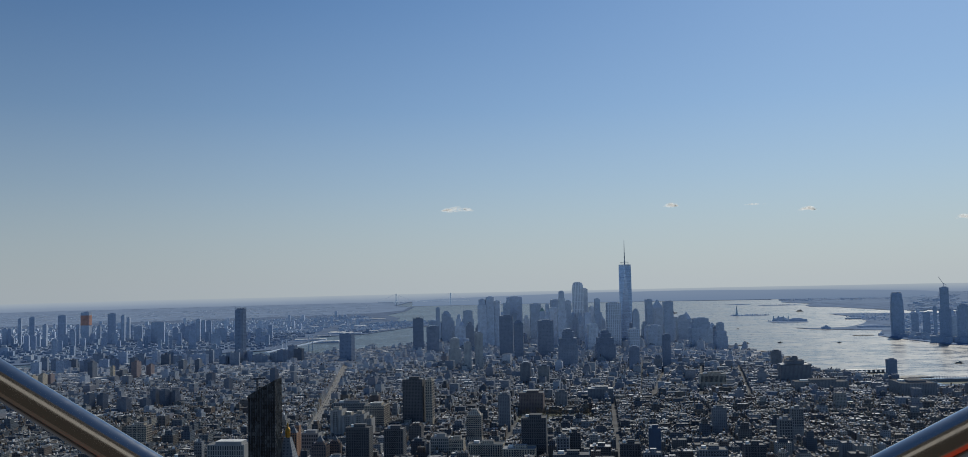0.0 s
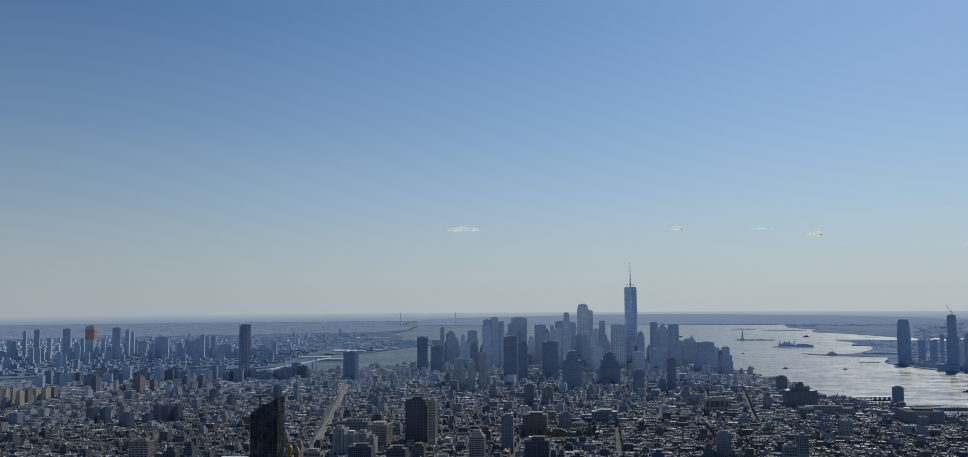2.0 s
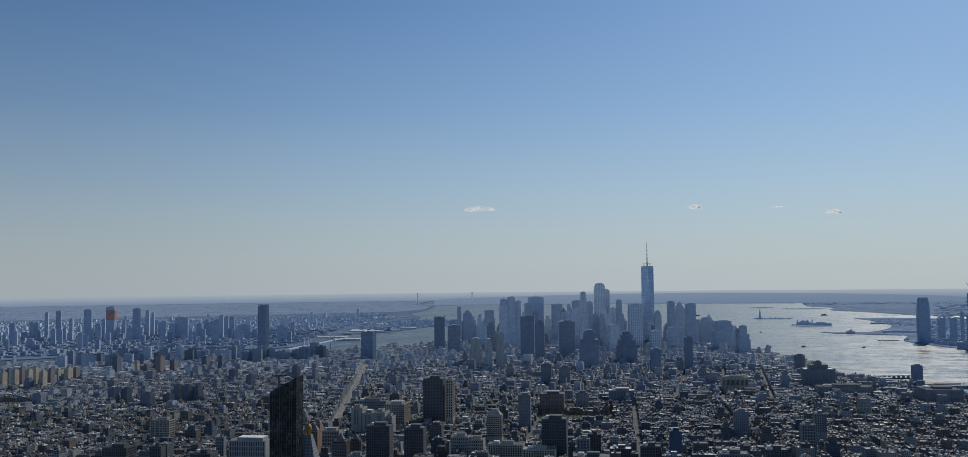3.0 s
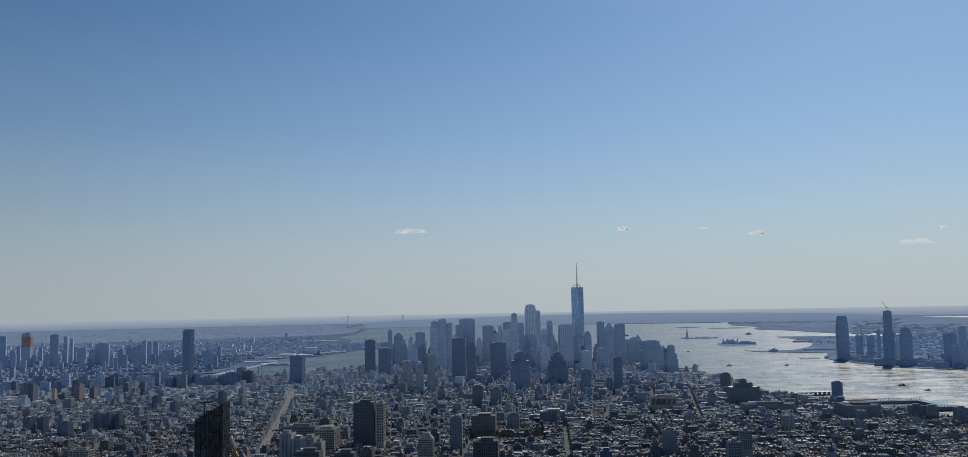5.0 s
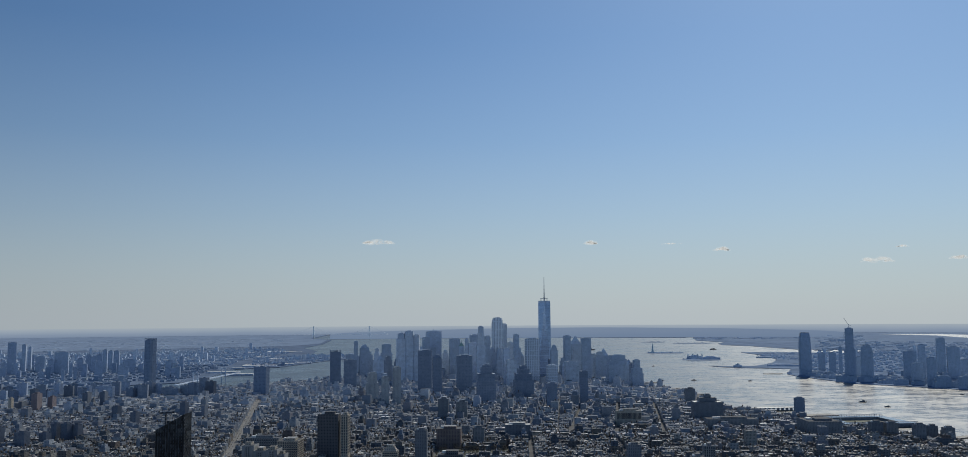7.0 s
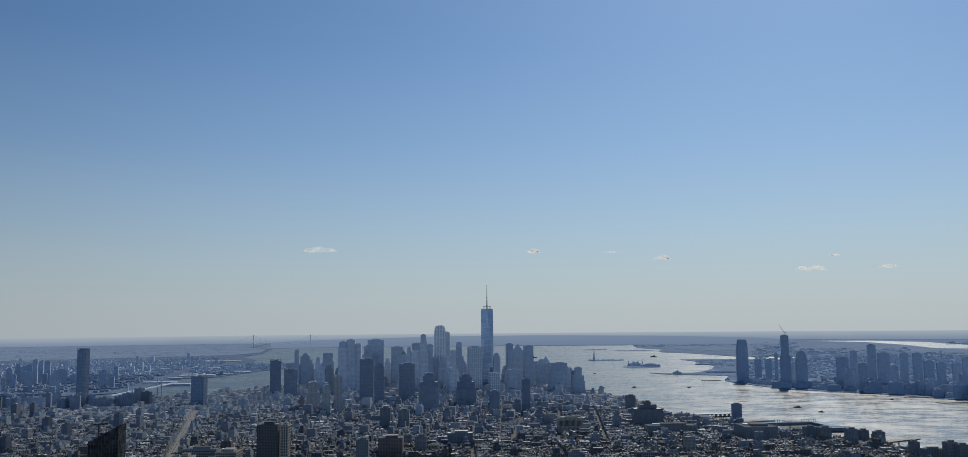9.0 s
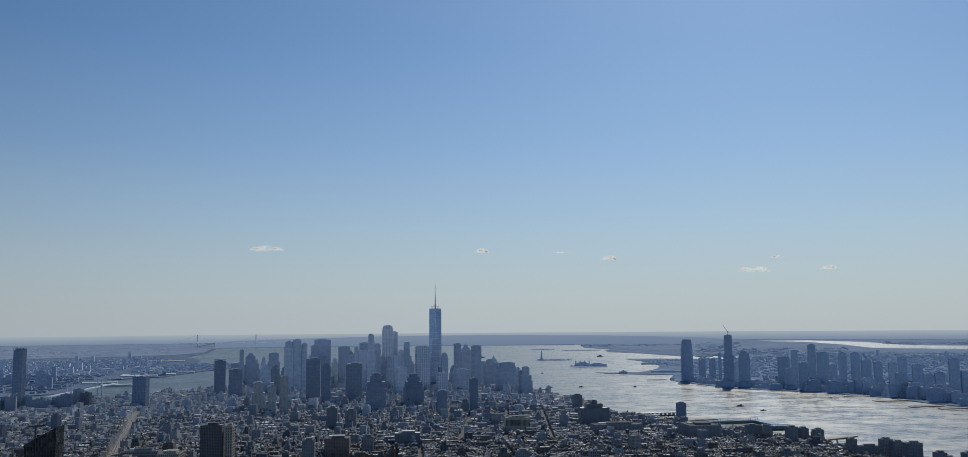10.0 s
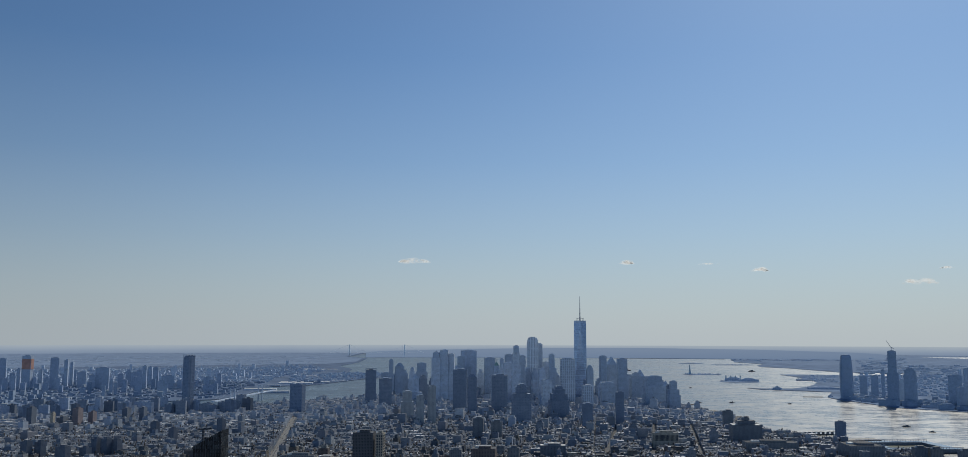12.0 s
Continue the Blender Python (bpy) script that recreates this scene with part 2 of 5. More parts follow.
def mottled():
    """Black panes with uneven sky reflections put into their colour, pane by pane."""
    n = Nodes("black_panes_sky_tones")
    g = n.add("ShaderNodeNewGeometry")
    mp = n.add("ShaderNodeMapping", Vector=g.outputs["Position"])
    mp.inputs["Scale"].default_value = (1 / (2.6 * S), 1 / (2.6 * S), 1 / (3.9 * S))
    w = n.add("ShaderNodeTexWhiteNoise", Vector=n.add("ShaderNodeVectorMath", _0=mp.outputs[0]).outputs[0])
    fl = n.tree.nodes.new("ShaderNodeVectorMath")
    fl.operation = "FLOOR"
    n.put(fl.inputs[0], mp.outputs[0])
    n.put(w.inputs["Vector"], fl.outputs[0])
    both = n.math("ADD", n.math("MULTIPLY", w.outputs["Value"], 0.45), n.math("MULTIPLY", n.noise(0.06, 5), 0.6))
    c = n.ramp(both, [(0.35, (0.012, 0.014, 0.016)), (0.62, (0.035, 0.042, 0.048)), (0.85, (0.11, 0.125, 0.13))])
    return n.done(c, 0.15, 0.3)


M["black_glass"] = mottled()
M["blue_wrap"] = plain("blue_netting", (0.03, 0.065, 0.13), 0.7)
M["gold"] = plain("gilded_copper", (0.46, 0.26, 0.055), 0.45, 1.0, scale=0.6)
M["copper"] = plain("green_copper", (0.22, 0.33, 0.29), 0.7)
# dark masonry, its blue shift again distance haze in the colour
M["slate"] = facade("hazed_dark_masonry", [(0.224, 0.277, 0.360), (0.199, 0.252, 0.340), (0.249, 0.299, 0.377)], (0.207, 0.261, 0.348), 6, 6, 0.5, 0.5, island=False)
M["steel_grey"] = plain("painted_steel", (0.28, 0.32, 0.37), 0.5)
# borough towers: haze over the river put into the blue wall tones
M["brooklyn"] = facade("hazed_borough_towers", [(0.367, 0.451, 0.579), (0.411, 0.496, 0.612), (0.334, 0.417, 0.557)], (0.356, 0.440, 0.579), 6, 6, 0.5, 0.5, 0.1, island=False)
M["river_glass"] = facade("blue_black_glass", [(0.20, 0.27, 0.38), (0.20, 0.27, 0.38)], (0.17, 0.24, 0.36), 6, 6, 0.6, 0.6, 0.15, island=False)
# bricks of the farther housing slabs, dulled and blued to imitate haze
M["grey_slab"] = facade("grey_brick_slabs", [(0.145, 0.175, 0.225), (0.13, 0.16, 0.21), (0.165, 0.19, 0.235)], (0.11, 0.14, 0.19), 4, 3.2, 0.45, 0.5, island=False)
M["hazed_red_slab"] = facade("hazed_red_brick", [(0.23, 0.20, 0.215)], (0.16, 0.155, 0.18), 4, 3.4, 0.4, 0.5, island=False)
M["cap_slate"] = plain("grey_lead_caps", (0.135, 0.140, 0.144), 0.45, 0.3, scale=0.4)
M["orange"] = plain("orange_netting", (0.46, 0.25, 0.20), 0.8)
# wall and glass tones kept close and blue to imitate haze
M["jersey"] = facade("hazed_waterfront_towers", [(0.345, 0.435, 0.56), (0.40, 0.485, 0.60), (0.32, 0.41, 0.54)], (0.35, 0.445, 0.575), 5, 4.2, 0.6, 0.6, 0.05, island=False)
# far houses and roofs: haze in the colour, paler again in the faint pair
M["far_block"] = roofing("hazed_low_houses", [(0.29, 0.37, 0.49), (0.32, 0.40, 0.52), (0.27, 0.35, 0.47), (0.38, 0.45, 0.54), (0.29, 0.37, 0.49)], rough=0.95, spec=0.0)
M["far_roof"] = roofing("hazed_low_roofs", [(0.162, 0.216, 0.308), (0.178, 0.232, 0.324), (0.151, 0.205, 0.297), (0.173, 0.227, 0.319), (0.167, 0.221, 0.313), (0.324, 0.362, 0.400), (0.162, 0.216, 0.308), (0.178, 0.232, 0.324)], rough=0.95, spec=0.0)
M["faint_wall"] = roofing("hazed_far_walls", [(0.56, 0.65, 0.78), (0.58, 0.67, 0.79), (0.55, 0.64, 0.77)], rough=0.95, spec=0.0)
M["faint_roof"] = roofing("hazed_far_roofs", [(0.162, 0.221, 0.313), (0.173, 0.232, 0.324), (0.157, 0.216, 0.308), (0.205, 0.265, 0.351), (0.410, 0.454, 0.497)], rough=0.95, spec=0.0)
M["shed"] = plain("pale_shed_roof", (0.55, 0.55, 0.52), 0.6)
M["asphalt"] = plain("streets_and_yards", (0.08, 0.084, 0.092), 0.9, vary=0.4, scale=0.02, spec=0.2)
M["avenue"] = plain("worn_avenue", (0.13, 0.132, 0.132), 0.75, vary=0.3, scale=0.1)
# far ground: haze mixed into the base colours, palest for the outer land
M["far_land"] = plain("hazed_low_ground", (0.08, 0.113, 0.182), 0.95, vary=0.3, scale=0.006, spec=0.0)
M["borough_land"] = plain("hazed_borough_land", (0.125, 0.17, 0.25), 0.95, vary=0.25, scale=0.006, spec=0.0)
M["west_land"] = plain("hazed_yards_and_rail_land", (0.172, 0.230, 0.328), 0.95, vary=0.3, scale=0.006, spec=0.0)
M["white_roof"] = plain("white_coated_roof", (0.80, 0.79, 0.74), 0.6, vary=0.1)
M["pale_land"] = plain("hazed_outer_land", (0.193, 0.255, 0.356), 0.95, vary=0.2, scale=0.003, spec=0.0)
M["park"] = plain("park_ground", (0.09, 0.10, 0.07), 0.9, vary=0.4, scale=0.02)
M["twig"] = plain("bare_twigs_and_buds", (0.10, 0.08, 0.055), 0.9, vary=0.4, scale=0.2)
M["bark"] = plain("bark", (0.09, 0.075, 0.06), 0.9)
M["boat"] = plain("boat_hull", (0.12, 0.12, 0.13), 0.6)
M["limestone"] = plain("limestone", (0.42, 0.40, 0.36), 0.8, scale=2.0)
M["deck"] = plain("deck_tiles", (0.11, 0.09, 0.075), 0.7, scale=3.0)
# dark tone chosen for what the fence tubes reflect
M["bronze"] = plain("dark_reflected_cladding", (0.034, 0.029, 0.023), 0.9, scale=2.0)
M["red_paint"] = plain("red_paint", (0.42, 0.045, 0.015), 0.6, scale=2.0)


def steel():
    n = Nodes("polished_steel")
    g = n.add("ShaderNodeNewGeometry")
    t = n.add("ShaderNodeTexNoise", Vector=g.outputs["Position"], Scale=160.0, Detail=4.0)
    r = n.ramp(t.outputs[0], [(0.3, (0.13,) * 3), (0.7, (0.21,) * 3)])
    return n.done((0.52, 0.50, 0.48, 1), r, 1.0)


def water():
    n = Nodes("harbour_water")
    geo = n.add("ShaderNodeNewGeometry")
    mp = n.add("ShaderNodeMapping", Vector=geo.outputs["Position"])
    mp.inputs["Scale"].default_value = (0.6, 1.0, 1.0)
    small = n.add("ShaderNodeTexNoise", Vector=mp.outputs[0], Scale=0.035 / S, Detail=5.0, Roughness=0.7)
    big = n.add("ShaderNodeTexNoise", Vector=mp.outputs[0], Scale=0.0018 / S, Detail=5.0, Roughness=0.65)
    mid = n.add("ShaderNodeTexNoise", Vector=mp.outputs[0], Scale=0.011 / S, Detail=4.0, Roughness=0.7)
    n.bump(small.outputs[0], 0.35, 2.0 * S)
    fine = n.add("ShaderNodeTexNoise", Vector=mp.outputs[0], Scale=0.045 / S, Detail=3.0, Roughness=0.7)
    both = n.math("ADD", n.math("MULTIPLY", big.outputs[0], 0.22), n.math("MULTIPLY", mid.outputs[0], 0.44))
    both = n.math("ADD", both, n.math("MULTIPLY", fine.outputs[0], 0.34))
    rough = n.ramp(both, [(0.42, (0.21,) * 3), (0.58, (0.42,) * 3)])
    return n.done((0.035, 0.05, 0.06, 1), rough, 0.0, 0.5)


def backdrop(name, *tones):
    """Glowing land at the edge of sight: emission tones paled by haze from its foot to its top, each (height in true
    metres, colour).
    """
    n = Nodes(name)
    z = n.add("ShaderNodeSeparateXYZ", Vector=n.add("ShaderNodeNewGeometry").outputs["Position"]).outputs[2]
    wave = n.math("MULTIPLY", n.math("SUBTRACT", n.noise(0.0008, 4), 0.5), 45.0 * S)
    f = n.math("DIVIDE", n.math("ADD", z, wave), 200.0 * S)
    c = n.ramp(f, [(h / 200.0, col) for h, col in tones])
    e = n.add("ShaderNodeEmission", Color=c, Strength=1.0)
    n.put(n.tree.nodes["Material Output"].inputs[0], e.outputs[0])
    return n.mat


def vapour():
    """Far small clouds of the sky's backdrop, frayed where they are thin; emission stands in for sunlight through them.
    """
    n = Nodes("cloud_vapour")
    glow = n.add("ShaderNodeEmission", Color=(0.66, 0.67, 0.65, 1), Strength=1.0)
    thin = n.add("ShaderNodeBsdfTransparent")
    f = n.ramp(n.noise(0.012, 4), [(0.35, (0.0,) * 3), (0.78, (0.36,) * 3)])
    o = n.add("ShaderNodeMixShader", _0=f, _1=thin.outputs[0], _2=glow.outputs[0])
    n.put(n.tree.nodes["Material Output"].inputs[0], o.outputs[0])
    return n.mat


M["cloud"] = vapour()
M["steel"] = steel()
M["water"] = water()
# both glow by themselves, with haze put into the emission tones
M["horizon"] = backdrop("horizon_haze_glow", (0, (0.19, 0.25, 0.35)), (50, (0.22, 0.28, 0.375)), (100, (0.275, 0.335, 0.415)), (160, (0.335, 0.39, 0.445)))
M["ridge"] = backdrop("ridge_haze_glow", (0, (0.15, 0.21, 0.315)), (120, (0.185, 0.245, 0.345)))


# ---- tools ----
def polar(az, d):
    """Plan place, in true metres, of a point d metres off at az degrees right of the middle line; drawn nearer on the
    flat ground to fit the earth's curve in the camera's view.
    """
    k = d * 338.0 / (338.0 + d * d / 14.8e6)
    return k * math.sin(radians(az)), k * math.cos(radians(az))


class Build:
    """Collects faces in true metres, then makes one mesh at the model's scale."""

    def __init__(self):
        self.v, self.f, self.m = [], [], []

    def face(self, idx, mat=0):
        self.f.append(idx)
        self.m.append(mat)

    def box(self, cx, cy, w, dp, z0, z1, rot=0.0, wall=0, roof=1, lip=0.0, taper=1.0):
        c, s = math.cos(rot), math.sin(rot)
        b = len(self.v)
        for z, k in ((z0, 1.0), (z1, taper)):
            for x, y in ((-w, -dp), (w, -dp), (w, dp), (-w, dp)):
                x, y = x * k / 2, y * k / 2
                self.v.append((cx + x * c - y * s, cy + x * s + y * c, z))
        for i in range(4):
            j = (i + 1) % 4
            self.face((b + i, b + j, b + 4 + j, b + 4 + i), wall)
        if lip <= 0:
            self.face((b + 4, b + 5, b + 6, b + 7), roof)
            return
        w2, d2 = w * taper - 2 * 0.5, dp * taper - 2 * 0.5
        for z in (z1, z1 - lip):
            for x, y in ((-w2, -d2), (w2, -d2), (w2, d2), (-w2, d2)):
                x, y = x / 2, y / 2
                self.v.append((cx + x * c - y * s, cy + x * s + y * c, z))
        for i in range(4):
            j = (i + 1) % 4
            self.face((b + 4 + i, b + 4 + j, b + 8 + j, b + 8 + i), wall)
            self.face((b + 8 + i, b + 8 + j, b + 12 + j, b + 12 + i), wall)
        self.face((b + 12, b + 13, b + 14, b + 15), roof)

    def cone(self, cx, cy, r0, r1, z0, z1, n=8, mat=0, turn=0.0, sx=1.0, sy=1.0):
        b = len(self.v)
        for r, z in ((r0, z0), (r1, z1)):
            for i in range(n):
                a = turn + 2 * math.pi * i / n
                self.v.append((cx + sx * r * math.cos(a), cy + sy * r * math.sin(a), z))
        for i in range(n):
            j = (i + 1) % n
            self.face((b + i, b + j, b + n + j, b + n + i), mat)
        self.face(tuple(range(b + n, b + 2 * n)), mat)
        self.face(tuple(range(b + n - 1, b - 1, -1)), mat)

    def wedge(self, cx, cy, w, dp, z0, zl, zr, rot=0.0, mat=0):
        """A block whose top slopes from zl on its one side to zr on the other."""
        c, s = math.cos(rot), math.sin(rot)
        b = len(self.v)
        for zs in ((z0,) * 4, (zl, zr, zr, zl)):
            for (x, y), z in zip(((-w, -dp), (w, -dp), (w, dp), (-w, dp)), zs):
                self.v.append((cx + (x * c - y * s) / 2, cy + (x * s + y * c) / 2, z))
        for i in range(4):
            j = (i + 1) % 4
            self.face((b + i, b + j, b + 4 + j, b + 4 + i), mat)
        self.face((b + 4, b + 5, b + 6, b + 7), mat)

    def bar(self, p, q, r, n=6, mat=0):
        p, q = Vector(p), Vector(q)
        d = (q - p).normalized()
        a = d.orthogonal().normalized()
        o = d.cross(a)
        b = len(self.v)
        for e in (p, q):
            for i in range(n):
                t = 2 * math.pi * i / n
                self.v.append(tuple(e + r * (math.cos(t) * a + math.sin(t) * o)))
        for i in range(n):
            j = (i + 1) % n
            self.face((b + i, b + j, b + n + j, b + n + i), mat)
        self.face(tuple(range(b + n - 1, b - 1, -1)), mat)
        self.face(tuple(range(b + n, b + 2 * n)), mat)

    def make(self, name, mats, parent=None, scale=S, label=""):
        me = bpy.data.meshes.new(name)
        v = (np.array(self.v) * scale).tolist()
        me.from_pydata(v, [], self.f)
        for k in mats:
            me.materials.append(M[k])
        me.polygons.foreach_set("material_index", [min(i, len(mats) - 1) for i in self.m])
        me.update()
        ob = new(name, me)
        if parent is not None:
            ob.parent = parent
        if label:
            tagged(ob, label)
        return ob


def base(name, label, category, az=None, d=None, rot=0.0, xy=None, group="", kind=""):
    """The Empty at the foot of a thing; its parts are built about its own origin."""
    x, y = xy if xy else polar(az, d)
    e = new(name)
    e.matrix_world = pose(x * S, y * S, 2.5 * S, 0, 0, rot)
    return tagged(e, label, category, group, kind)


FOOT = []  # plan places of the tall buildings: centre, half width, half depth
GRID = 1.5  # degrees by which the avenues lean off the middle line


def tower(name, label, az, d, w, h, mat, depth=None, rot=GRID, steps=(), roof="roof_one", house=0.5, crown="", group="", mast=0.0, category="tower"):
    """A tall building: body, setbacks (width share, top), roof house, and a crown."""
    depth = depth or w * 0.8
    e = base(name, label, category, az, d, rot, group=group)
    FOOT.append((*polar(az, d), w / 2, depth / 2))
    z = 0.0
    tiers = list(steps) or [(1.0, h)]
    for i, (share, top) in enumerate(tiers):
        b = Build()
        b.box(0, 0, w * share, depth * share, z - (3 if i == 0 else 0), top, lip=1.2)
        b.make("body" if i == 0 else "setback", [mat, roof], e)
        z = top
    share = tiers[-1][0]
    wt, dt = w * share, depth * share
    if crown == "pyramid":
        b = Build()
        b.cone(0, 0, wt * 0.66, 0.5, z, z + wt * 0.75, 4, 0, math.pi / 4, 1.0, dt / wt)
        b.make("pyramid_roof", [roof], e)
        z += wt * 0.75
    elif crown == "dome":
        for i in range(3):
            b = Build()
            b.box(0, 0, wt * (0.84 - 0.2 * i), dt * (0.84 - 0.2 * i), z, z + wt * 0.12, taper=0.85)
            b.make("crown_tier", [mat, roof], e)
            z += wt * 0.12
    elif crown == "frame":
        b = Build()
        for x in (-0.48, -0.16, 0.16, 0.48):
            for y in (-0.48, 0.48):
                b.box(x * wt, y * dt, wt * 0.05, dt * 0.05, z, z + 9)
        b.box(0, 0, wt, dt, z + 7, z + 9.5)
        b.make("crown_frame", [mat, mat], e)
    if house > 0 and crown not in ("pyramid", "dome"):
        b = Build()
        b.box(wt * 0.05, 0, wt * house, dt * house, z - 1.2, z + 4.5)
        b.make("roof_house", [mat, roof], e)
        b = Build()
        b.box(-wt * 0.28, dt * 0.1, wt * 0.16, dt * 0.2, z - 1.2, z + 3)
        b.make("cooling_unit", ["clutter"], e)
    if mast:
        b = Build()
        b.cone(0, 0, 1.2, 0.5, z, z + mast, 6)
        b.make("mast", ["steel_grey"], e)
    return e


def land(name, pts, mat, label, category="land", z=3.0, low=-12.0):
    """A sheet of land, with its bank down into the water."""
    bm = bmesh.new()
    top = [bm.verts.new((x * S, y * S, z * S)) for x, y in (polar(a, d) for a, d in pts)]
    bot = [bm.verts.new((v.co.x, v.co.y, low * S)) for v in top]
    for i in range(len(top)):
        j = (i + 1) % len(top)
        bm.faces.new((top[i], top[j], bot[j], bot[i]))
    for tri in tessellate_polygon([[v.co.copy() for v in top]]):
        f = bm.faces.new([top[i] for i in tri])
        f.normal_update()
        if f.normal.z < 0:
            f.normal_flip()
    me = bpy.data.meshes.new(name)
    bm.to_mesh(me)
    bm.free()
    me.materials.append(M[mat])
    return tagged(new(name, me), label, category, kind="structure")


def rim(a, c):
    """Points along the edge of sight from bearing a to bearing c."""
    n = max(2, int(abs(c - a) / 4))
    return [(a + (c - a) * i / n, 20800) for i in range(n + 1)]


def inside(x, y, poly):
    hit = False
    for i in range(len(poly)):
        (x1, y1), (x2, y2) = poly[i], poly[i - 1]
        if (y1 > y) != (y2 > y) and x < (x2 - x1) * (y - y1) / (y2 - y1) + x1:
            hit = not hit
    return hit


# ---- water, land, horizon ----
b = Build()
RIM = 19800.0
b.v = [(0, 0, 0)]
for i in range(96):
    a = 2 * math.pi * i / 96
    b.v.append((RIM * math.cos(a), RIM * math.sin(a), 0))
for i in range(96):
    b.face((0, 1 + i, 1 + (i + 1) % 96))
tagged(b.make("water", ["water"]), "rippled grey-blue harbour and river water glittering in the sun", "water", kind="structure")

WEST = [(6.35, 4700), (7.9, 4370), (9.8, 4080), (11.0, 3650), (12.1, 3440), (14.1, 3350), (18.0, 3030), (21.0, 2850), (23.5, 2840), (24.9, 2640), (28.5, 2500), (36, 2330)]
ISLAND = [(6.0, 5050), (3.5, 5500), (0, 5850), (-5.0, 5900), (-9, 5550), (-13, 5120), (-17, 4850), (-20.5, 4600), (-24, 4450), (-29, 4460), (-33, 4560), (-37.5, 4500), (-41, 4200),
          (-52, 3000), (-75, 2000), (-120, 2200), (-150, 3000), (160, 3200), (110, 2300), (60, 1800)]
ISLAND = ISLAND + WEST[::-1]
land("ground", ISLAND, "asphalt", "grey asphalt streets and yards between city blocks", "ground")
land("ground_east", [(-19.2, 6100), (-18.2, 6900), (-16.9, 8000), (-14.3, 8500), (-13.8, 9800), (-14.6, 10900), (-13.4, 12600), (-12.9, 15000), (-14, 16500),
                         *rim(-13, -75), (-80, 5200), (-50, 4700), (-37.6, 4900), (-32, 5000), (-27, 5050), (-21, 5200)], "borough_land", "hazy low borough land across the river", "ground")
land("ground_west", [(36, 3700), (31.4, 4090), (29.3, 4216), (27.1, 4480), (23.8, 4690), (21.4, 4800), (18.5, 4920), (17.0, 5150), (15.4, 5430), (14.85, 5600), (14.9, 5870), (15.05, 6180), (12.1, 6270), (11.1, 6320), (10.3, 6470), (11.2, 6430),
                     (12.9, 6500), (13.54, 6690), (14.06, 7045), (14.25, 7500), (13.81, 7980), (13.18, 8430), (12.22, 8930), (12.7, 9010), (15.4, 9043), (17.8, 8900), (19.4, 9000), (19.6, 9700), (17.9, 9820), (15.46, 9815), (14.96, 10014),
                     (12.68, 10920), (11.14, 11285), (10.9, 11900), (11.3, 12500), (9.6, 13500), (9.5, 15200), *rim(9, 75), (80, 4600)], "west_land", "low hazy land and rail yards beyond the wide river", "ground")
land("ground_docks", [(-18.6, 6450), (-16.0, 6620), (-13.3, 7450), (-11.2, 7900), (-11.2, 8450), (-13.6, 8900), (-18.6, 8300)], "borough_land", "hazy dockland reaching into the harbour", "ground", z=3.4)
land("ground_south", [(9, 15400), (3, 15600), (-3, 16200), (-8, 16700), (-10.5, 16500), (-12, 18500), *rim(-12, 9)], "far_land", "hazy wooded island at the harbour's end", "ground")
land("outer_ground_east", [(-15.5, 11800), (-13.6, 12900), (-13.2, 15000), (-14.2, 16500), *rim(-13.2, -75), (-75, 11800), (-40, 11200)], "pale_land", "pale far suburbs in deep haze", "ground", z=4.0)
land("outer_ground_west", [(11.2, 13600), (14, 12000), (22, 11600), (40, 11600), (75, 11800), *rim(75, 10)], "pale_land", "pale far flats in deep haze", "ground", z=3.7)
land("bay_water", [(19.8, 18700), (22.8, 17500), (25, 15000), (26.3, 13250), (31.5, 12650), (45, 12600), (45, 15000), (31, 14600), (28.2, 14900), (26, 17400), (23, 19000)], "water", "bright far bay behind low land", "water", z=4.2, low=2.0)
land("pier_water", [(17.2, 3330), (21.0, 2960), (21.6, 3100), (18.0, 3500)], "water", "basin of water between river piers", "water", z=0.3, low=-1)

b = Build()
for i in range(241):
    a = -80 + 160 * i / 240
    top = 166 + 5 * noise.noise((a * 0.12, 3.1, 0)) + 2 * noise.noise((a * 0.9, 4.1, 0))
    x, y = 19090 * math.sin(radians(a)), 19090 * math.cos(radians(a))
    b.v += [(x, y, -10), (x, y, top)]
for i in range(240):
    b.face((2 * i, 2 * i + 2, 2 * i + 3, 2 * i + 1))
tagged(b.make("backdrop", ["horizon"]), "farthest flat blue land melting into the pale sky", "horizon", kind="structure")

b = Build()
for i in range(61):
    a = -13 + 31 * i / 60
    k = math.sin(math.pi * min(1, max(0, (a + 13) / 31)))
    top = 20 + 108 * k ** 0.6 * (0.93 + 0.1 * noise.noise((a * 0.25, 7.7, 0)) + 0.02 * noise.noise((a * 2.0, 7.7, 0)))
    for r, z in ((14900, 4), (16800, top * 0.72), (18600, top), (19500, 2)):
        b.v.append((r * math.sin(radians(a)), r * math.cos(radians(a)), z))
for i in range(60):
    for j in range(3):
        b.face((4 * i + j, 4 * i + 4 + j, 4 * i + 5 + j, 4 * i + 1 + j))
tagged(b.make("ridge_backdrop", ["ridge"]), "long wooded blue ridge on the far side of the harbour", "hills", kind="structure")

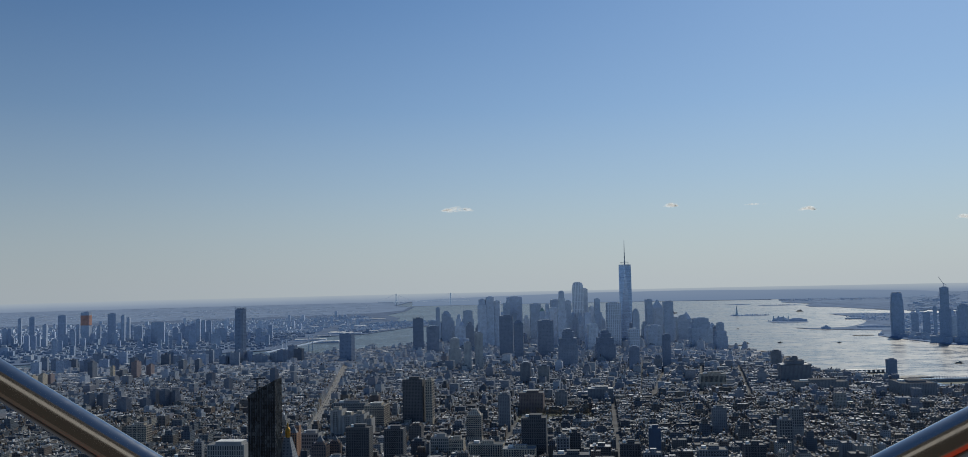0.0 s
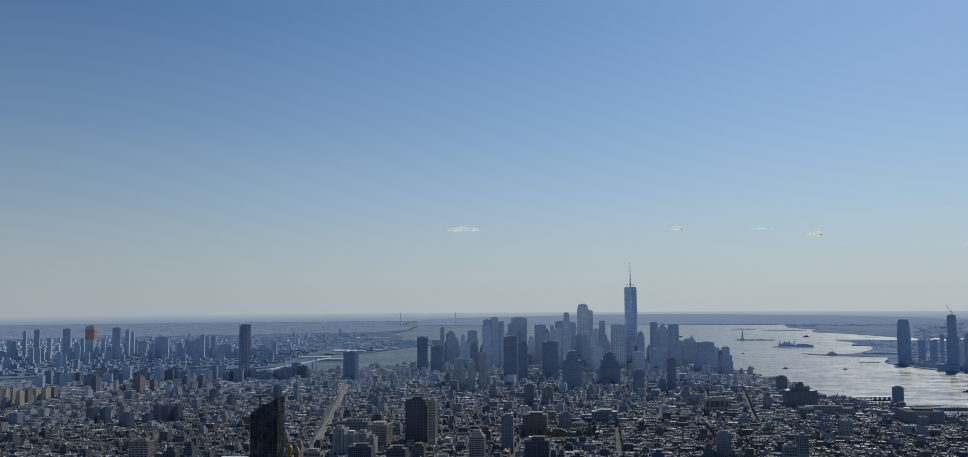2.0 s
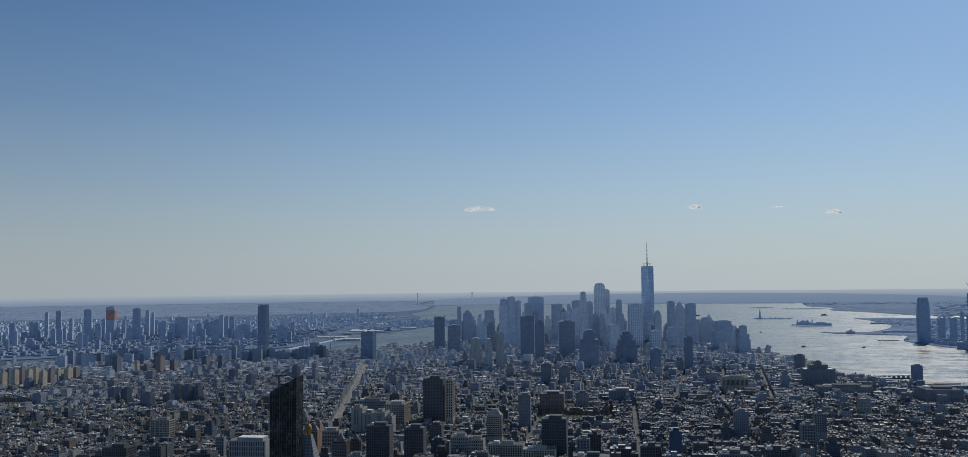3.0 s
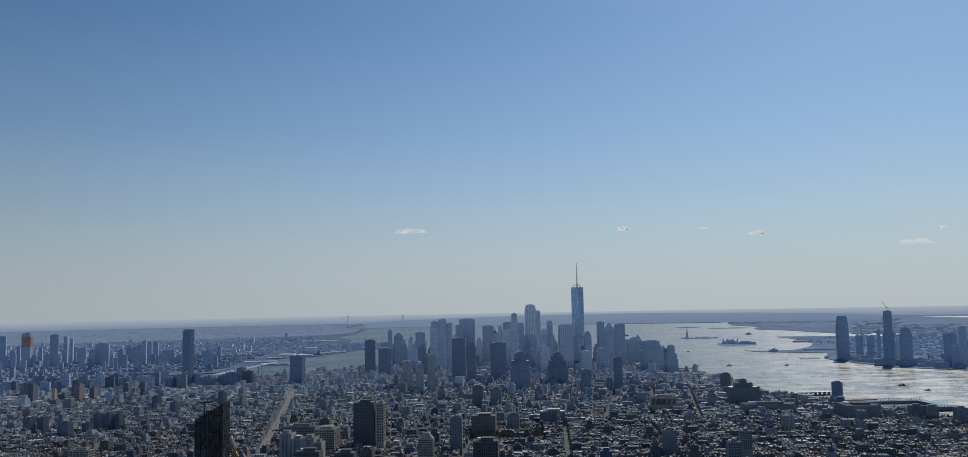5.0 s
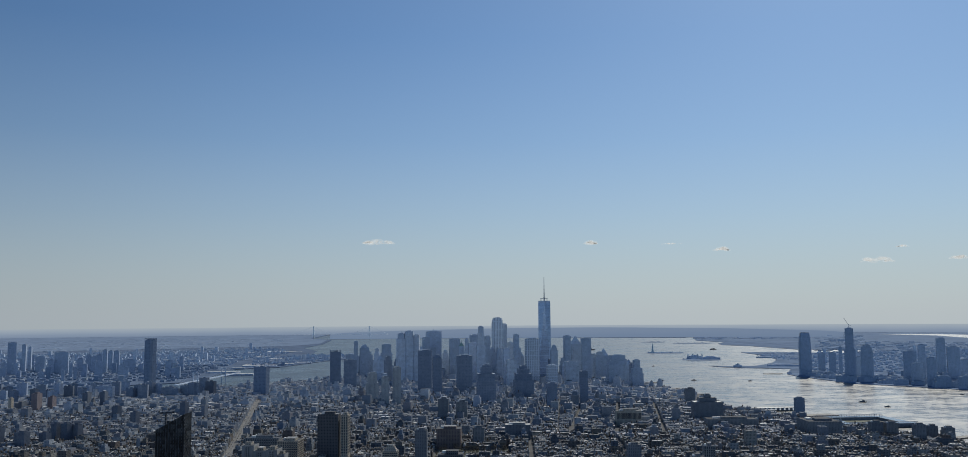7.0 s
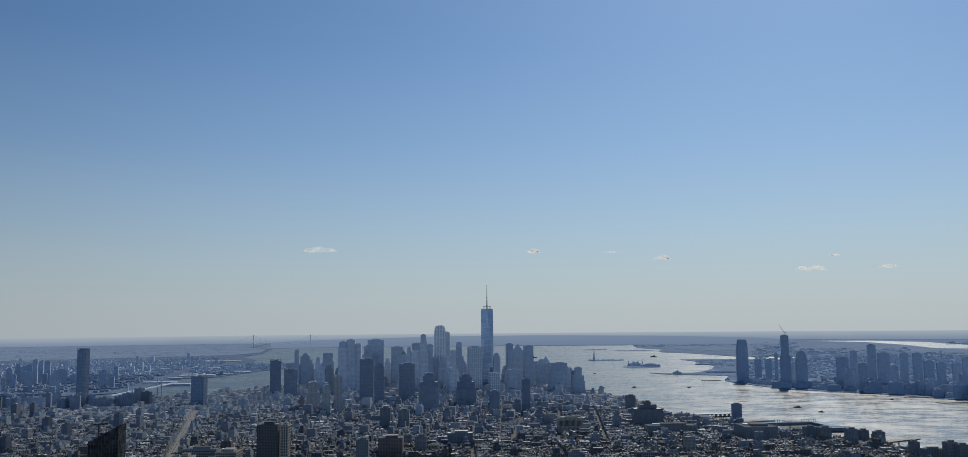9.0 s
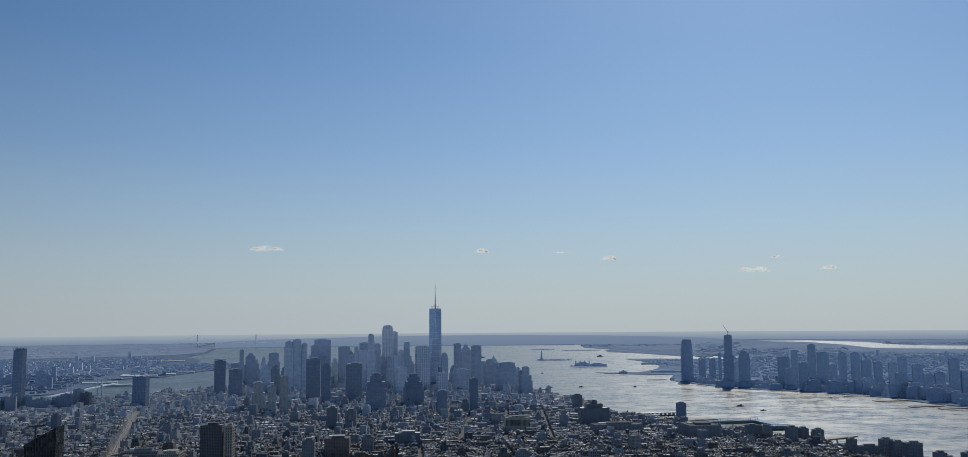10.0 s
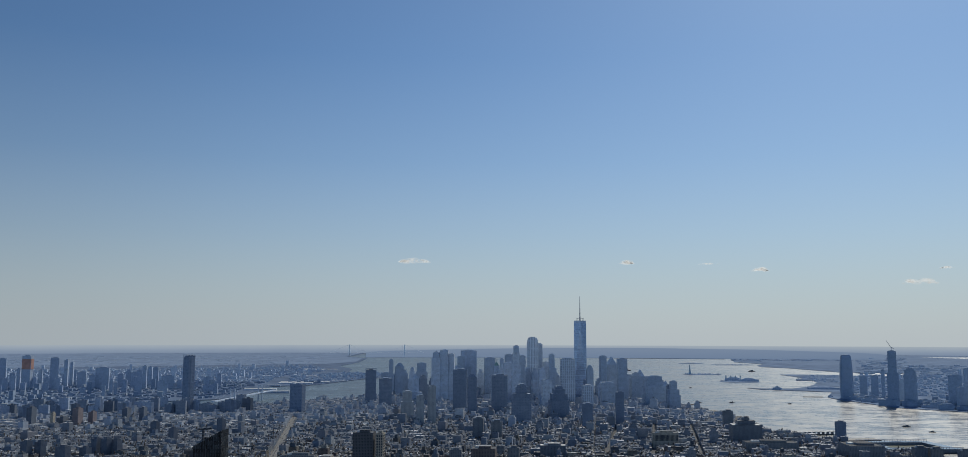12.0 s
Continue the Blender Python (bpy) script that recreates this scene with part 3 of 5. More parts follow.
# ---- downtown towers ----
def world_tower():
    """The tallest tower: square foot, eight tall triangles, square top turned by 45 degrees, ring and spire."""
    e = base("glass_skyscraper", "tallest tapering blue glass skyscraper with a ringed spire", "skyscraper", 0.34, 4640, rot=0)
    w, z0, z1 = 31.0, 56.0, 408.0
    b = Build()
    b.box(0, 0, 2 * w, 2 * w, -3, z0)
    b.make("podium", ["curtain", "roof_one"], e)
    b = Build()
    lo = [(-w, -w), (w, -w), (w, w), (-w, w)]
    t = w * 0.98
    hi = [(0, -t), (t, 0), (0, t), (-t, 0)]
    b.v = [(x, y, z0) for x, y in lo] + [(x, y, z1) for x, y in hi]
    for i in range(4):
        j = (i + 1) % 4
        b.face((i, j, 4 + i))
        b.face((j, 4 + j, 4 + i))
    b.face((4, 5, 6, 7))
    b.make("shaft", ["curtain"], e)
    b = Build()
    for x, y in hi:
        b.cone(x * 0.9, y * 0.9, 1.5, 1.5, z1, z1 + 10, 4)
    b.box(0, 0, 42, 42, z1, z1 + 10, math.pi / 4)
    b.make("parapet", ["curtain", "roof_one"], e)
    b = Build()
    for r in (20, 16):
        for i in range(24):
            a, c = 2 * math.pi * i / 24, 2 * math.pi * (i + 1) / 24
            b.bar((r * math.cos(a), r * math.sin(a), z1 + 22), (r * math.cos(c), r * math.sin(c), z1 + 22), 0.9, 4)
    for i in range(8):
        a = math.pi * i / 4
        b.bar((18 * math.cos(a), 18 * math.sin(a), z1 + 8), (18 * math.cos(a), 18 * math.sin(a), z1 + 22), 0.7, 4)
    b.make("ring", ["steel_grey"], e)
    b = Build()
    z, r = z1 + 8, 3.4
    for k in range(6):
        b.cone(0, 0, r, r * 0.85, z, z + 20, 8)
        b.cone(0, 0, r * 1.5, r * 1.5, z + 19, z + 20.5, 8)
        z, r = z + 20.5, r * 0.78
    b.make("spire", ["steel_grey"], e)


world_tower()
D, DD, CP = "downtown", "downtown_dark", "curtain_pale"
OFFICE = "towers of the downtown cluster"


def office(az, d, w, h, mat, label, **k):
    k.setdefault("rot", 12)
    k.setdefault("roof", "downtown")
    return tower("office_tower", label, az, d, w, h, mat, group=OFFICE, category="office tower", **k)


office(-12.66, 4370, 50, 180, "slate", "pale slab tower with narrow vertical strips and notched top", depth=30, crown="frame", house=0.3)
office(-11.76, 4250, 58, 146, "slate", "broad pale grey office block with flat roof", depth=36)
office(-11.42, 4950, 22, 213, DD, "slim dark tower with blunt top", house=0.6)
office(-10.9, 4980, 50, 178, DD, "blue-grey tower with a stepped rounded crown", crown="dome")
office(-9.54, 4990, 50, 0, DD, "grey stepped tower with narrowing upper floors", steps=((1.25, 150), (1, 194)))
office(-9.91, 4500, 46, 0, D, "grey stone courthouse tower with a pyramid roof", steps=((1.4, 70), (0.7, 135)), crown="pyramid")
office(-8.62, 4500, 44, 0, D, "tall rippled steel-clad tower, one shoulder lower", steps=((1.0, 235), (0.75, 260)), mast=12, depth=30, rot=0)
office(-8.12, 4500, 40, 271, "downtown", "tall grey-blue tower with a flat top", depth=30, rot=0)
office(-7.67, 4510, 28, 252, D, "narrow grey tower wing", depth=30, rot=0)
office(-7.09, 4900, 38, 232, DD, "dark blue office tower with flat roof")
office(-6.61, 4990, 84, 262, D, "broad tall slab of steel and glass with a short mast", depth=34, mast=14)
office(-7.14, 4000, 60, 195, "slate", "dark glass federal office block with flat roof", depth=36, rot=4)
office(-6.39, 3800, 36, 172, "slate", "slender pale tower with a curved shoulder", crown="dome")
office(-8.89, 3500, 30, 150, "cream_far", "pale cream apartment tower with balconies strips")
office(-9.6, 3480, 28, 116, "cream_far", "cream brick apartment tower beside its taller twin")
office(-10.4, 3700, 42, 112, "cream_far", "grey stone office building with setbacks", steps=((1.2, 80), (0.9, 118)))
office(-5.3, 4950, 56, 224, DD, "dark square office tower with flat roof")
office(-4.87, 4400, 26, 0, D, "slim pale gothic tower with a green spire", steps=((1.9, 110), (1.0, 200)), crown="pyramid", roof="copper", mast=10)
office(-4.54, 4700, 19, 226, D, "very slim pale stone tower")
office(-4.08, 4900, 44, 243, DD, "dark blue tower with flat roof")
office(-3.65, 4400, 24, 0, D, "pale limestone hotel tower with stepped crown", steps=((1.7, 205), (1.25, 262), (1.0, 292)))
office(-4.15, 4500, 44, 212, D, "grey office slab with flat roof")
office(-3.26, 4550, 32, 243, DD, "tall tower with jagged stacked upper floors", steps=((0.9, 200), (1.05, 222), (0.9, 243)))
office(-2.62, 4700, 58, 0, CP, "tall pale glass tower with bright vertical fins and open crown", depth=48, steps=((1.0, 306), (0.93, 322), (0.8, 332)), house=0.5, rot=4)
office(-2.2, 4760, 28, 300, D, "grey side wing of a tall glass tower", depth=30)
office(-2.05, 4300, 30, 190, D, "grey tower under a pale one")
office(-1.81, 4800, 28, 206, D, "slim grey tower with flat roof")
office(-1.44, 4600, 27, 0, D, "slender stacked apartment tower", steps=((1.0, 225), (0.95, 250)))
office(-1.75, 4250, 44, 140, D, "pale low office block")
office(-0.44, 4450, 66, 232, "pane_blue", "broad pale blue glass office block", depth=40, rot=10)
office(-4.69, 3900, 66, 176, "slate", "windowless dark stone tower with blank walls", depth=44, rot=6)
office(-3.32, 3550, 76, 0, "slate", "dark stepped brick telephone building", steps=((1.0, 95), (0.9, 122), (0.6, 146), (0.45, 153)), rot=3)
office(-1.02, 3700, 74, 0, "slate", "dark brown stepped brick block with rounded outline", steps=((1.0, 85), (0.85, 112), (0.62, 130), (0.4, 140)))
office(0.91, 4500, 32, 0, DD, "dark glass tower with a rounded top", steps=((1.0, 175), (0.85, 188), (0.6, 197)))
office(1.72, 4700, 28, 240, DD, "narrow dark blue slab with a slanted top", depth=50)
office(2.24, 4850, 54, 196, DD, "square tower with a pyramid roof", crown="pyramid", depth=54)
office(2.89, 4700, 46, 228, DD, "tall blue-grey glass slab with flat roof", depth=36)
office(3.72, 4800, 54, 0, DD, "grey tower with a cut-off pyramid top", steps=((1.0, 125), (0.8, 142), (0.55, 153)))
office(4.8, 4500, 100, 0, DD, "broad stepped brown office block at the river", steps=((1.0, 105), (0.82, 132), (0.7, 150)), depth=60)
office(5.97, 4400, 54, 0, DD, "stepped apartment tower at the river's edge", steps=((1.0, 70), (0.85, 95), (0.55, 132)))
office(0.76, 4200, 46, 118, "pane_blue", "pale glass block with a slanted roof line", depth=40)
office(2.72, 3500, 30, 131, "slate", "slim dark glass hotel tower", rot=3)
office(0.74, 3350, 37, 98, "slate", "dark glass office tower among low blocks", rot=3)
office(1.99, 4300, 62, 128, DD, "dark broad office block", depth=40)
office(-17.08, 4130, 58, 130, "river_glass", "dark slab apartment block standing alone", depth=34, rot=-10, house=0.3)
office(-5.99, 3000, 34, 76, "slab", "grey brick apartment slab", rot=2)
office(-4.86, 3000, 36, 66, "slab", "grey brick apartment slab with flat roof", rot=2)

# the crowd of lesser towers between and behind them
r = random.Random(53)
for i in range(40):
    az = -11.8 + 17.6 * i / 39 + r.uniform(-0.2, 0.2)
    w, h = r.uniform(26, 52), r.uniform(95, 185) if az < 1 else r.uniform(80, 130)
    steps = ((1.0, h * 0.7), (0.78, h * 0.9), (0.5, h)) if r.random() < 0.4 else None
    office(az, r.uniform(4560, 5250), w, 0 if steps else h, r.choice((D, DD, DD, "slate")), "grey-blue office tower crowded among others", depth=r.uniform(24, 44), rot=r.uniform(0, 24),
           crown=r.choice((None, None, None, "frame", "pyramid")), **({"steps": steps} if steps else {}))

# the lone riverside tower with glass walls
e = tower("riverside_tower", "lone tall blue glass apartment tower, right third darkened as shade", -23.46, 4260, 44, 246, "river_glass", depth=24, rot=-14, crown="frame", house=0.8, category="apartment tower")
b = Build()
b.box(0, 0, 110, 50, -3, 26, 0)
b.make("podium", ["slab", "roof_one"], e)
# dark sheet over the right third of the front imitates its shaded side
b = Build()
b.box(15.5, -12.2, 13, 1.2, 0, 246)
b.make("dark_edge", ["slate"], e)

# ---- near landmarks ----
def windows(e, w, face_y, z0, z1, nx, nz, share=(0.55, 0.6), side=None):
    """Single window panes set 25 cm proud of one face, all on one mesh."""
    body = [c for c in e.children if c.name.startswith("body")]
    e = body[0] if body else e
    ww, wh = w / nx * share[0], (z1 - z0) / nz * share[1]
    b = Build()
    b.box(0, 0, ww, 0.3, 0, wh)
    first = b.make("window", ["window"], e)
    for i in range(nx):
        for j in range(nz):
            o = first if i == j == 0 else first.copy()
            if o is not first:
                scene.collection.objects.link(o)
                o.parent = e
            u, z = (i + 0.5) * w / nx - w / 2, z0 + (j + 0.2) * (z1 - z0) / nz
            if side is None:
                o.location = (u * S, (face_y - 0.1) * S, z * S)
            else:
                o.location = ((side + 0.1) * S, u * S, z * S)
                o.rotation_euler = (0, 0, radians(90))


def black_tower():
    e = base("black_glass_tower", "slender black glass apartment tower with a slanted top", "apartment tower", -22.05, 985, rot=GRID)
    b = Build()
    b.wedge(0, 0, 29, 20, -3, 226, 242, 0)
    b.make("body", ["black_glass"], e)
    for i in range(12):
        b = Build()
        b.box(-14.5 + 29 * i / 11, -10.2, 0.3, 0.5, 0, 226 + 16 * i / 11)
        b.make("mullion", ["dark"], e)
    b = Build()
    b.box(-6, -6, 1.8, 1.8, 222, 243)
    b.box(-6, 2, 4, 3, 222, 234)
    b.bar((-12, -6, 242.4), (3, -6, 243.2), 0.9)
    b.make("roof_crane", ["dark"], e)


black_tower()


def near(name, label, az, d, w, h, mat, depth=None, win=None, **k):
    k.setdefault("rot", GRID)
    k.setdefault("category", "building")
    e = tower(name, label, az, d, w, h, mat, depth, **k)
    dp = depth or w * 0.8
    if win:
        windows(e, w * 0.96, -dp / 2, h * win[2], h * 0.97, win[0], win[1])
        if len(win) > 3:
            windows(e, dp * 0.94, 0, h * win[2], h * 0.97, win[3], win[1], side=w / 2)
    return e


near("white_office_block", "wide white masonry block with tall window rows", -24.15, 1618, 65, 77, "white", 34, None, house=0.7)
windows(bpy.data.objects["white_office_block"], 62, -17, 8, 75, 15, 8, (0.42, 0.8))
near("grey_rooftop_block", "grey masonry block with cluttered flat roof", -33.27, 1700, 52, 43, "cream", 40, (10, 6, 0.3))
near("dark_arcade_block", "dark brick block with a pale arched top floor", -31.55, 1800, 47, 50, "dark", 36, (12, 7, 0.3, 8))
near("tan_hotel", "tan brick hotel slab with rows of windows", -29.2, 2120, 44, 50, "cream", 26, (14, 9, 0.1, 8))
e = near("brown_brick_tower", "dark brown brick tower with small pyramid caps", -18.78, 1570, 26, 78, "red", 20, (6, 12, 0.2, 5), steps=((1.0, 72), (0.75, 77), (0.5, 79)), crown="pyramid", roof="cap_slate")
near("brown_brick_twin", "brown brick tower with pyramid cap beside its twin", -17.87, 1600, 18, 76, "red", 16, (4, 12, 0.2), steps=((1.0, 70), (0.75, 74), (0.5, 76)), crown="pyramid", roof="cap_slate")
near("tan_capped_tower", "slender orange brick tower with a pointed cap", -20.87, 1700, 12, 72, "orange_brick", 12, (3, 10, 0.3), crown="pyramid", roof="cap_slate")
near("tan_capped_tower", "slender orange brick tower with a taller pointed cap", -20.34, 1710, 13, 74, "orange_brick", 12, (3, 10, 0.3), crown="pyramid", roof="cap_slate")
near("tan_capped_tower", "slender orange brick tower behind two others", -20.12, 1760, 9, 80, "orange_brick", 12, (2, 10, 0.3), crown="pyramid", roof="cap_slate")
near("white_grid_block", "white block with a bold grid of windows", -19.35, 1800, 38, 59, "white", 26, (8, 5, 0.4))
near("ribbed_glass_block", "low block with pale floor bands", -17.84, 1400, 23, 82, "slab", 20, (1, 14, 0.2))
near("dark_apartment_block", "dark brown apartment block with balconies", -16.4, 1600, 41, 96, "dark", 28, (9, 14, 0.3))
def white_stepped_block():
    """Pale masonry pavilions of uneven height, with bays, window rows and a stepped middle."""
    e = base("white_stepped_block", "white masonry block with stepped pavilions and penthouse terraces", "building", -16.75, 2060, rot=GRID)
    FOOT.append((*polar(-16.75, 2060), 50, 24))
    wings = ((-34, 26, 40, 66), (-7.5, 27, 44, 55), (18, 24, 44, 57), (37.5, 15, 34, 47))
    for x, w, dp, h in wings:
        b = Build()
        b.box(x, 0, w, dp, -3, h, lip=1.2)
        b.make("wing", ["white", "roof_one"], e)
        for k in range(3):
            b = Build()
            b.box(x + (k - 1) * w * 0.33, -dp / 2 - 0.8, w * 0.2, 2.0, -3, h - 4 + 4 * (k % 2), lip=0.5)
            b.make("bay", ["white", "roof_one"], e)
        b = Build()
        b.box(x - w * 0.1, 3, w * 0.5, dp * 0.5, h - 1, h + 5, lip=0.6)
        b.make("penthouse", ["cream", "roof_one"], e)
        b = Build()
        b.box(0, 0, 1.5, 0.5, 0, 2.3)
        first = b.make("window", ["window"], e)
        nx, nz = max(4, int(w / 4)), 8
        for p in range(nx):
            for q in range(nz):
                o = first if p == q == 0 else first.copy()
                if o is not first:
                    scene.collection.objects.link(o)
                    o.parent = e
                o.location = ((x + ((p + 0.5) / nx - 0.5) * w * 0.94) * S, (-dp / 2 - 1.9) * S if abs((p + 0.5) / nx - 0.5) < 0.1 else (-dp / 2 - 0.1) * S, (h - 6 - 4.2 * q) * S)


white_stepped_block()
near("rear_office_block", "long grey masonry block with rows of windows", -16.9, 2200, 78, 64, "slab", 30, (18, 5, 0.5))
near("stone_office_block", "grey stone office block with regular windows and cornice", -15.3, 2190, 48, 58, "cream", 60, (11, 9, 0.2, 12))
near("dark_slab_tower", "tall dark brick slab, its sunlit side a cream slab beside it", -13.0, 2200, 48, 114, "dark", 36, None)
# cream slab in place of the dark slab's right side in sun
near("cream_side_tower", "narrow cream slab standing in for the dark slab's sunlit side", -12.0, 2195, 16, 112, "cream", 34, (3, 14, 0.2, 6))
near("dark_twin_tower", "dark apartment tower with a pale edge", -14.21, 1600, 34, 91, "dark", 26, (8, 12, 0.3))
near("white_loft", "white loft building with large windows", -11.39, 1650, 32, 66, "white", 26, (9, 8, 0.3, 6))
near("pale_loft", "pale stone loft building", -10.4, 1650, 28, 61, "cream", 26, (8, 7, 0.3))
near("cream_tower", "cream stone tower with a dark mansard crown", -9.25, 1925, 32, 64, "cream", 26, (8, 10, 0.3, 6), crown="dome")
near("dark_loft_slab", "tall dark loft slab with a pale roof edge", -5.53, 1650, 44, 97, "dark", 42, (10, 12, 0.3))
near("brown_library", "large square brown stone library with flat roof", -5.64, 2407, 62, 52, "red", 60)
near("brown_slab", "brown brick apartment slab", -7.37, 2100, 27, 84, "slab", 24)
near("grey_slab", "grey brick apartment tower", -3.81, 2434, 31, 49, "slab", 24)
near("flat_hall", "low dark hall with a pale flat roof edge", -1.39, 2565, 70, 42, "slab", 40, roof="shed")
near("blue_wrapped_building", "mid-rise building wrapped in blue netting", 1.83, 1520, 19, 97, "blue_wrap", 20)
near("ribbed_warehouse", "long pale warehouse with vertical ribs", 5.41, 2900, 78, 47, "cream", 34, (20, 1, 0.35))
near("grey_corner_block", "grey brick apartment block over low roofs", 5.7, 2040, 30, 60, "slab", 24)
near("dark_printing_house", "broad dark brick printing house with stepped roof", 10.13, 3069, 92, 0, "slab", 60, None, steps=((1.0, 62), (0.6, 74), (0.25, 82)))
near("long_freight_terminal", "very long low dark freight terminal", 11.49, 2880, 150, 30, "slab", 60, roof="asphalt")
near("square_freight_terminal", "broad dark terminal building with a pale flat roof", 16.46, 2787, 92, 43, "slab", 110, roof="asphalt")
near("harbour_block", "dark brick block with stepped roof near the water", 9.13, 3600, 36, 62, "slab", 24, None)
near("vent_tower", "square brick tunnel vent tower on the pier", 15.42, 3380, 30, 52, "slate", 26, None)


LOFTS = "loft blocks near the deck"
for az, d, w, h, m in ((-26.86, 1600, 36, 63, "dark"), (-25.88, 1700, 14, 71, "slab"), (-29.47, 1600, 20, 78, "dark"), (-28.48, 1560, 24, 58, "white"), (-8.56, 1650, 63, 52, "cream"), (-6.48, 1600, 57, 52, "cream"),
                       (-6.44, 1450, 35, 52, "dark"), (-3.29, 1480, 58, 63, "dark"), (-3.77, 1600, 22, 69, "slab"), (-3.09, 1680, 24, 64, "dark"), (-1.49, 1600, 36, 54, "dark"), (-1.1, 1440, 50, 60, "cream"), (0.32, 1560, 34, 66, "dark"),
                       (1.66, 1440, 27, 73, "slab"), (2.79, 1420, 27, 67, "cream"), (5.22, 1540, 46, 62, "slab"), (7.66, 1560, 34, 67, "dark"), (9.47, 1800, 25, 73, "slab"), (10.15, 1990, 24, 68, "slab"), (9.25, 1540, 12, 59, "cream")):
    near("loft_block", {"dark": "dark brick loft block with rows of windows", "slab": "grey brick apartment block with flat roof", "cream": "cream stone loft block with cluttered roof", "white": "white stone loft block with pale roof"}[m],
         az, d, w, h, m, min(34, w * 0.8), (max(4, int(w / 4.5)), 7, 0.45), house=0.35, group=LOFTS)


def gold_cupola():
    e = base("gilded_tower", "stone tower top with a gilded domed lantern", "tower", -20.72, 1000, rot=GRID)
    b = Build()
    b.box(0, 0, 20, 20, -3, 152)
    b.make("body", ["cream", "roof_one"], e)
    b = Build()
    b.cone(0, 0, 13, 4.5, 152, 178, 4, 0, math.pi / 4)
    b.make("pyramid_roof", ["slab"], e)
    b = Build()
    z = 178
    for r0, r1, h in ((2.6, 2.6, 4), (3.1, 3.2, 0.8), (2.7, 2.9, 2.2), (2.9, 2.1, 2.0), (2.1, 0.9, 1.6), (0.8, 0.6, 2.4), (0.9, 0.1, 3.0)):
        b.cone(0, 0, r0, r1, z, z + h, 12)
        z += h
    b.make("gilded_lantern", ["gold"], e)


gold_cupola()

SLABS = "brick housing slabs"
for az, d, w, h, m in ((-31.74, 3825, 32, 72, "grey_slab"), (-30.65, 3739, 17, 57, "cream"), (-30.14, 3776, 42, 37, "grey_slab"), (-29.38, 3754, 36, 70, "hazed_red_slab"), (-28.6, 3800, 30, 52, "hazed_red_slab"),
                       (-37.6, 3443, 24, 60, "cream"), (-37.0, 3430, 22, 66, "cream"), (-36.3, 3417, 22, 66, "cream"), (-35.6, 3391, 24, 62, "cream"), (-34.81, 3624, 30, 47, "cream"),
                       (-38.6, 3450, 26, 64, "cream"), (-37.3, 3540, 24, 62, "grey_slab"), (-36.65, 3520, 24, 68, "hazed_red_slab"), (-35.95, 3500, 24, 64, "cream"), (-35.2, 3480, 24, 60, "hazed_red_slab"), (-34.3, 3560, 28, 56, "cream"), (-33.9, 3640, 24, 48, "hazed_red_slab"), (-26.8, 3850, 34, 58, "grey_slab"), (-25.9, 3820, 30, 62, "grey_slab")):
    tower("housing_slab", {"grey_slab": "grey brick housing slab with flat roof", "cream": "cream brick housing tower, one side in sun", "hazed_red_slab": "reddish brick housing tower"}[m],
          az, d, w * 0.6, h, m, depth=w * 1.1, rot=4, group=SLABS, category="housing block")
for az, d, w, h in ((-31.9, 2800, 22, 53), (-31.2, 2810, 22, 50), (-30.04, 2712, 34, 45), (-28.88, 2744, 24, 36), (-28.33, 2791, 19, 54), (-27.81, 2781, 21, 54), (-27.25, 2786, 21, 49),
                    (-24.2, 3050, 20, 52), (-21.5, 3300, 22, 55), (-25.2, 3300, 24, 50)):
    tower("housing_slab", "dark grey brick housing slab with flat roof", az, d, w, h, "grey_slab", depth=20, rot=-14, group=SLABS, category="housing block")
r = random.Random(31)
for i in range(40):
    az = -34.5 + 14.5 * i / 39 + r.uniform(-0.15, 0.15)
    tower("housing_slab", "grey brick housing slab near the river", az, r.uniform(4050, 4440), r.uniform(26, 46), r.uniform(48, 72), r.choice(("slate", "brooklyn", "slate", "slate", "grey_slab")),
          depth=r.uniform(16, 22), rot=r.choice((-30, -14, 10)), group=SLABS, category="housing block", house=0.3)
VILLAGE = "apartment houses by the river"
for az, d, w, h in ((21.74, 2701, 28, 48), (22.38, 2763, 24, 39), (23.2, 2719, 26, 41), (19.5, 2770, 34, 43), (20.3, 2780, 32, 41), (25.0, 2519, 18, 42), (25.86, 2475, 52, 32), (26.8, 2465, 26, 51), (27.4, 2455, 24, 47),
                    (28.19, 2436, 38, 48), (29.53, 2377, 22, 36), (31, 2350, 30, 42)):
    tower("river_apartment_house", "dark brick apartment house with a stepped roof house", az, d, w, h, "slab", depth=22, rot=6, group=VILLAGE, category="apartment house")

# ---- across the rivers ----
FAR = "towers of the borough across the river"
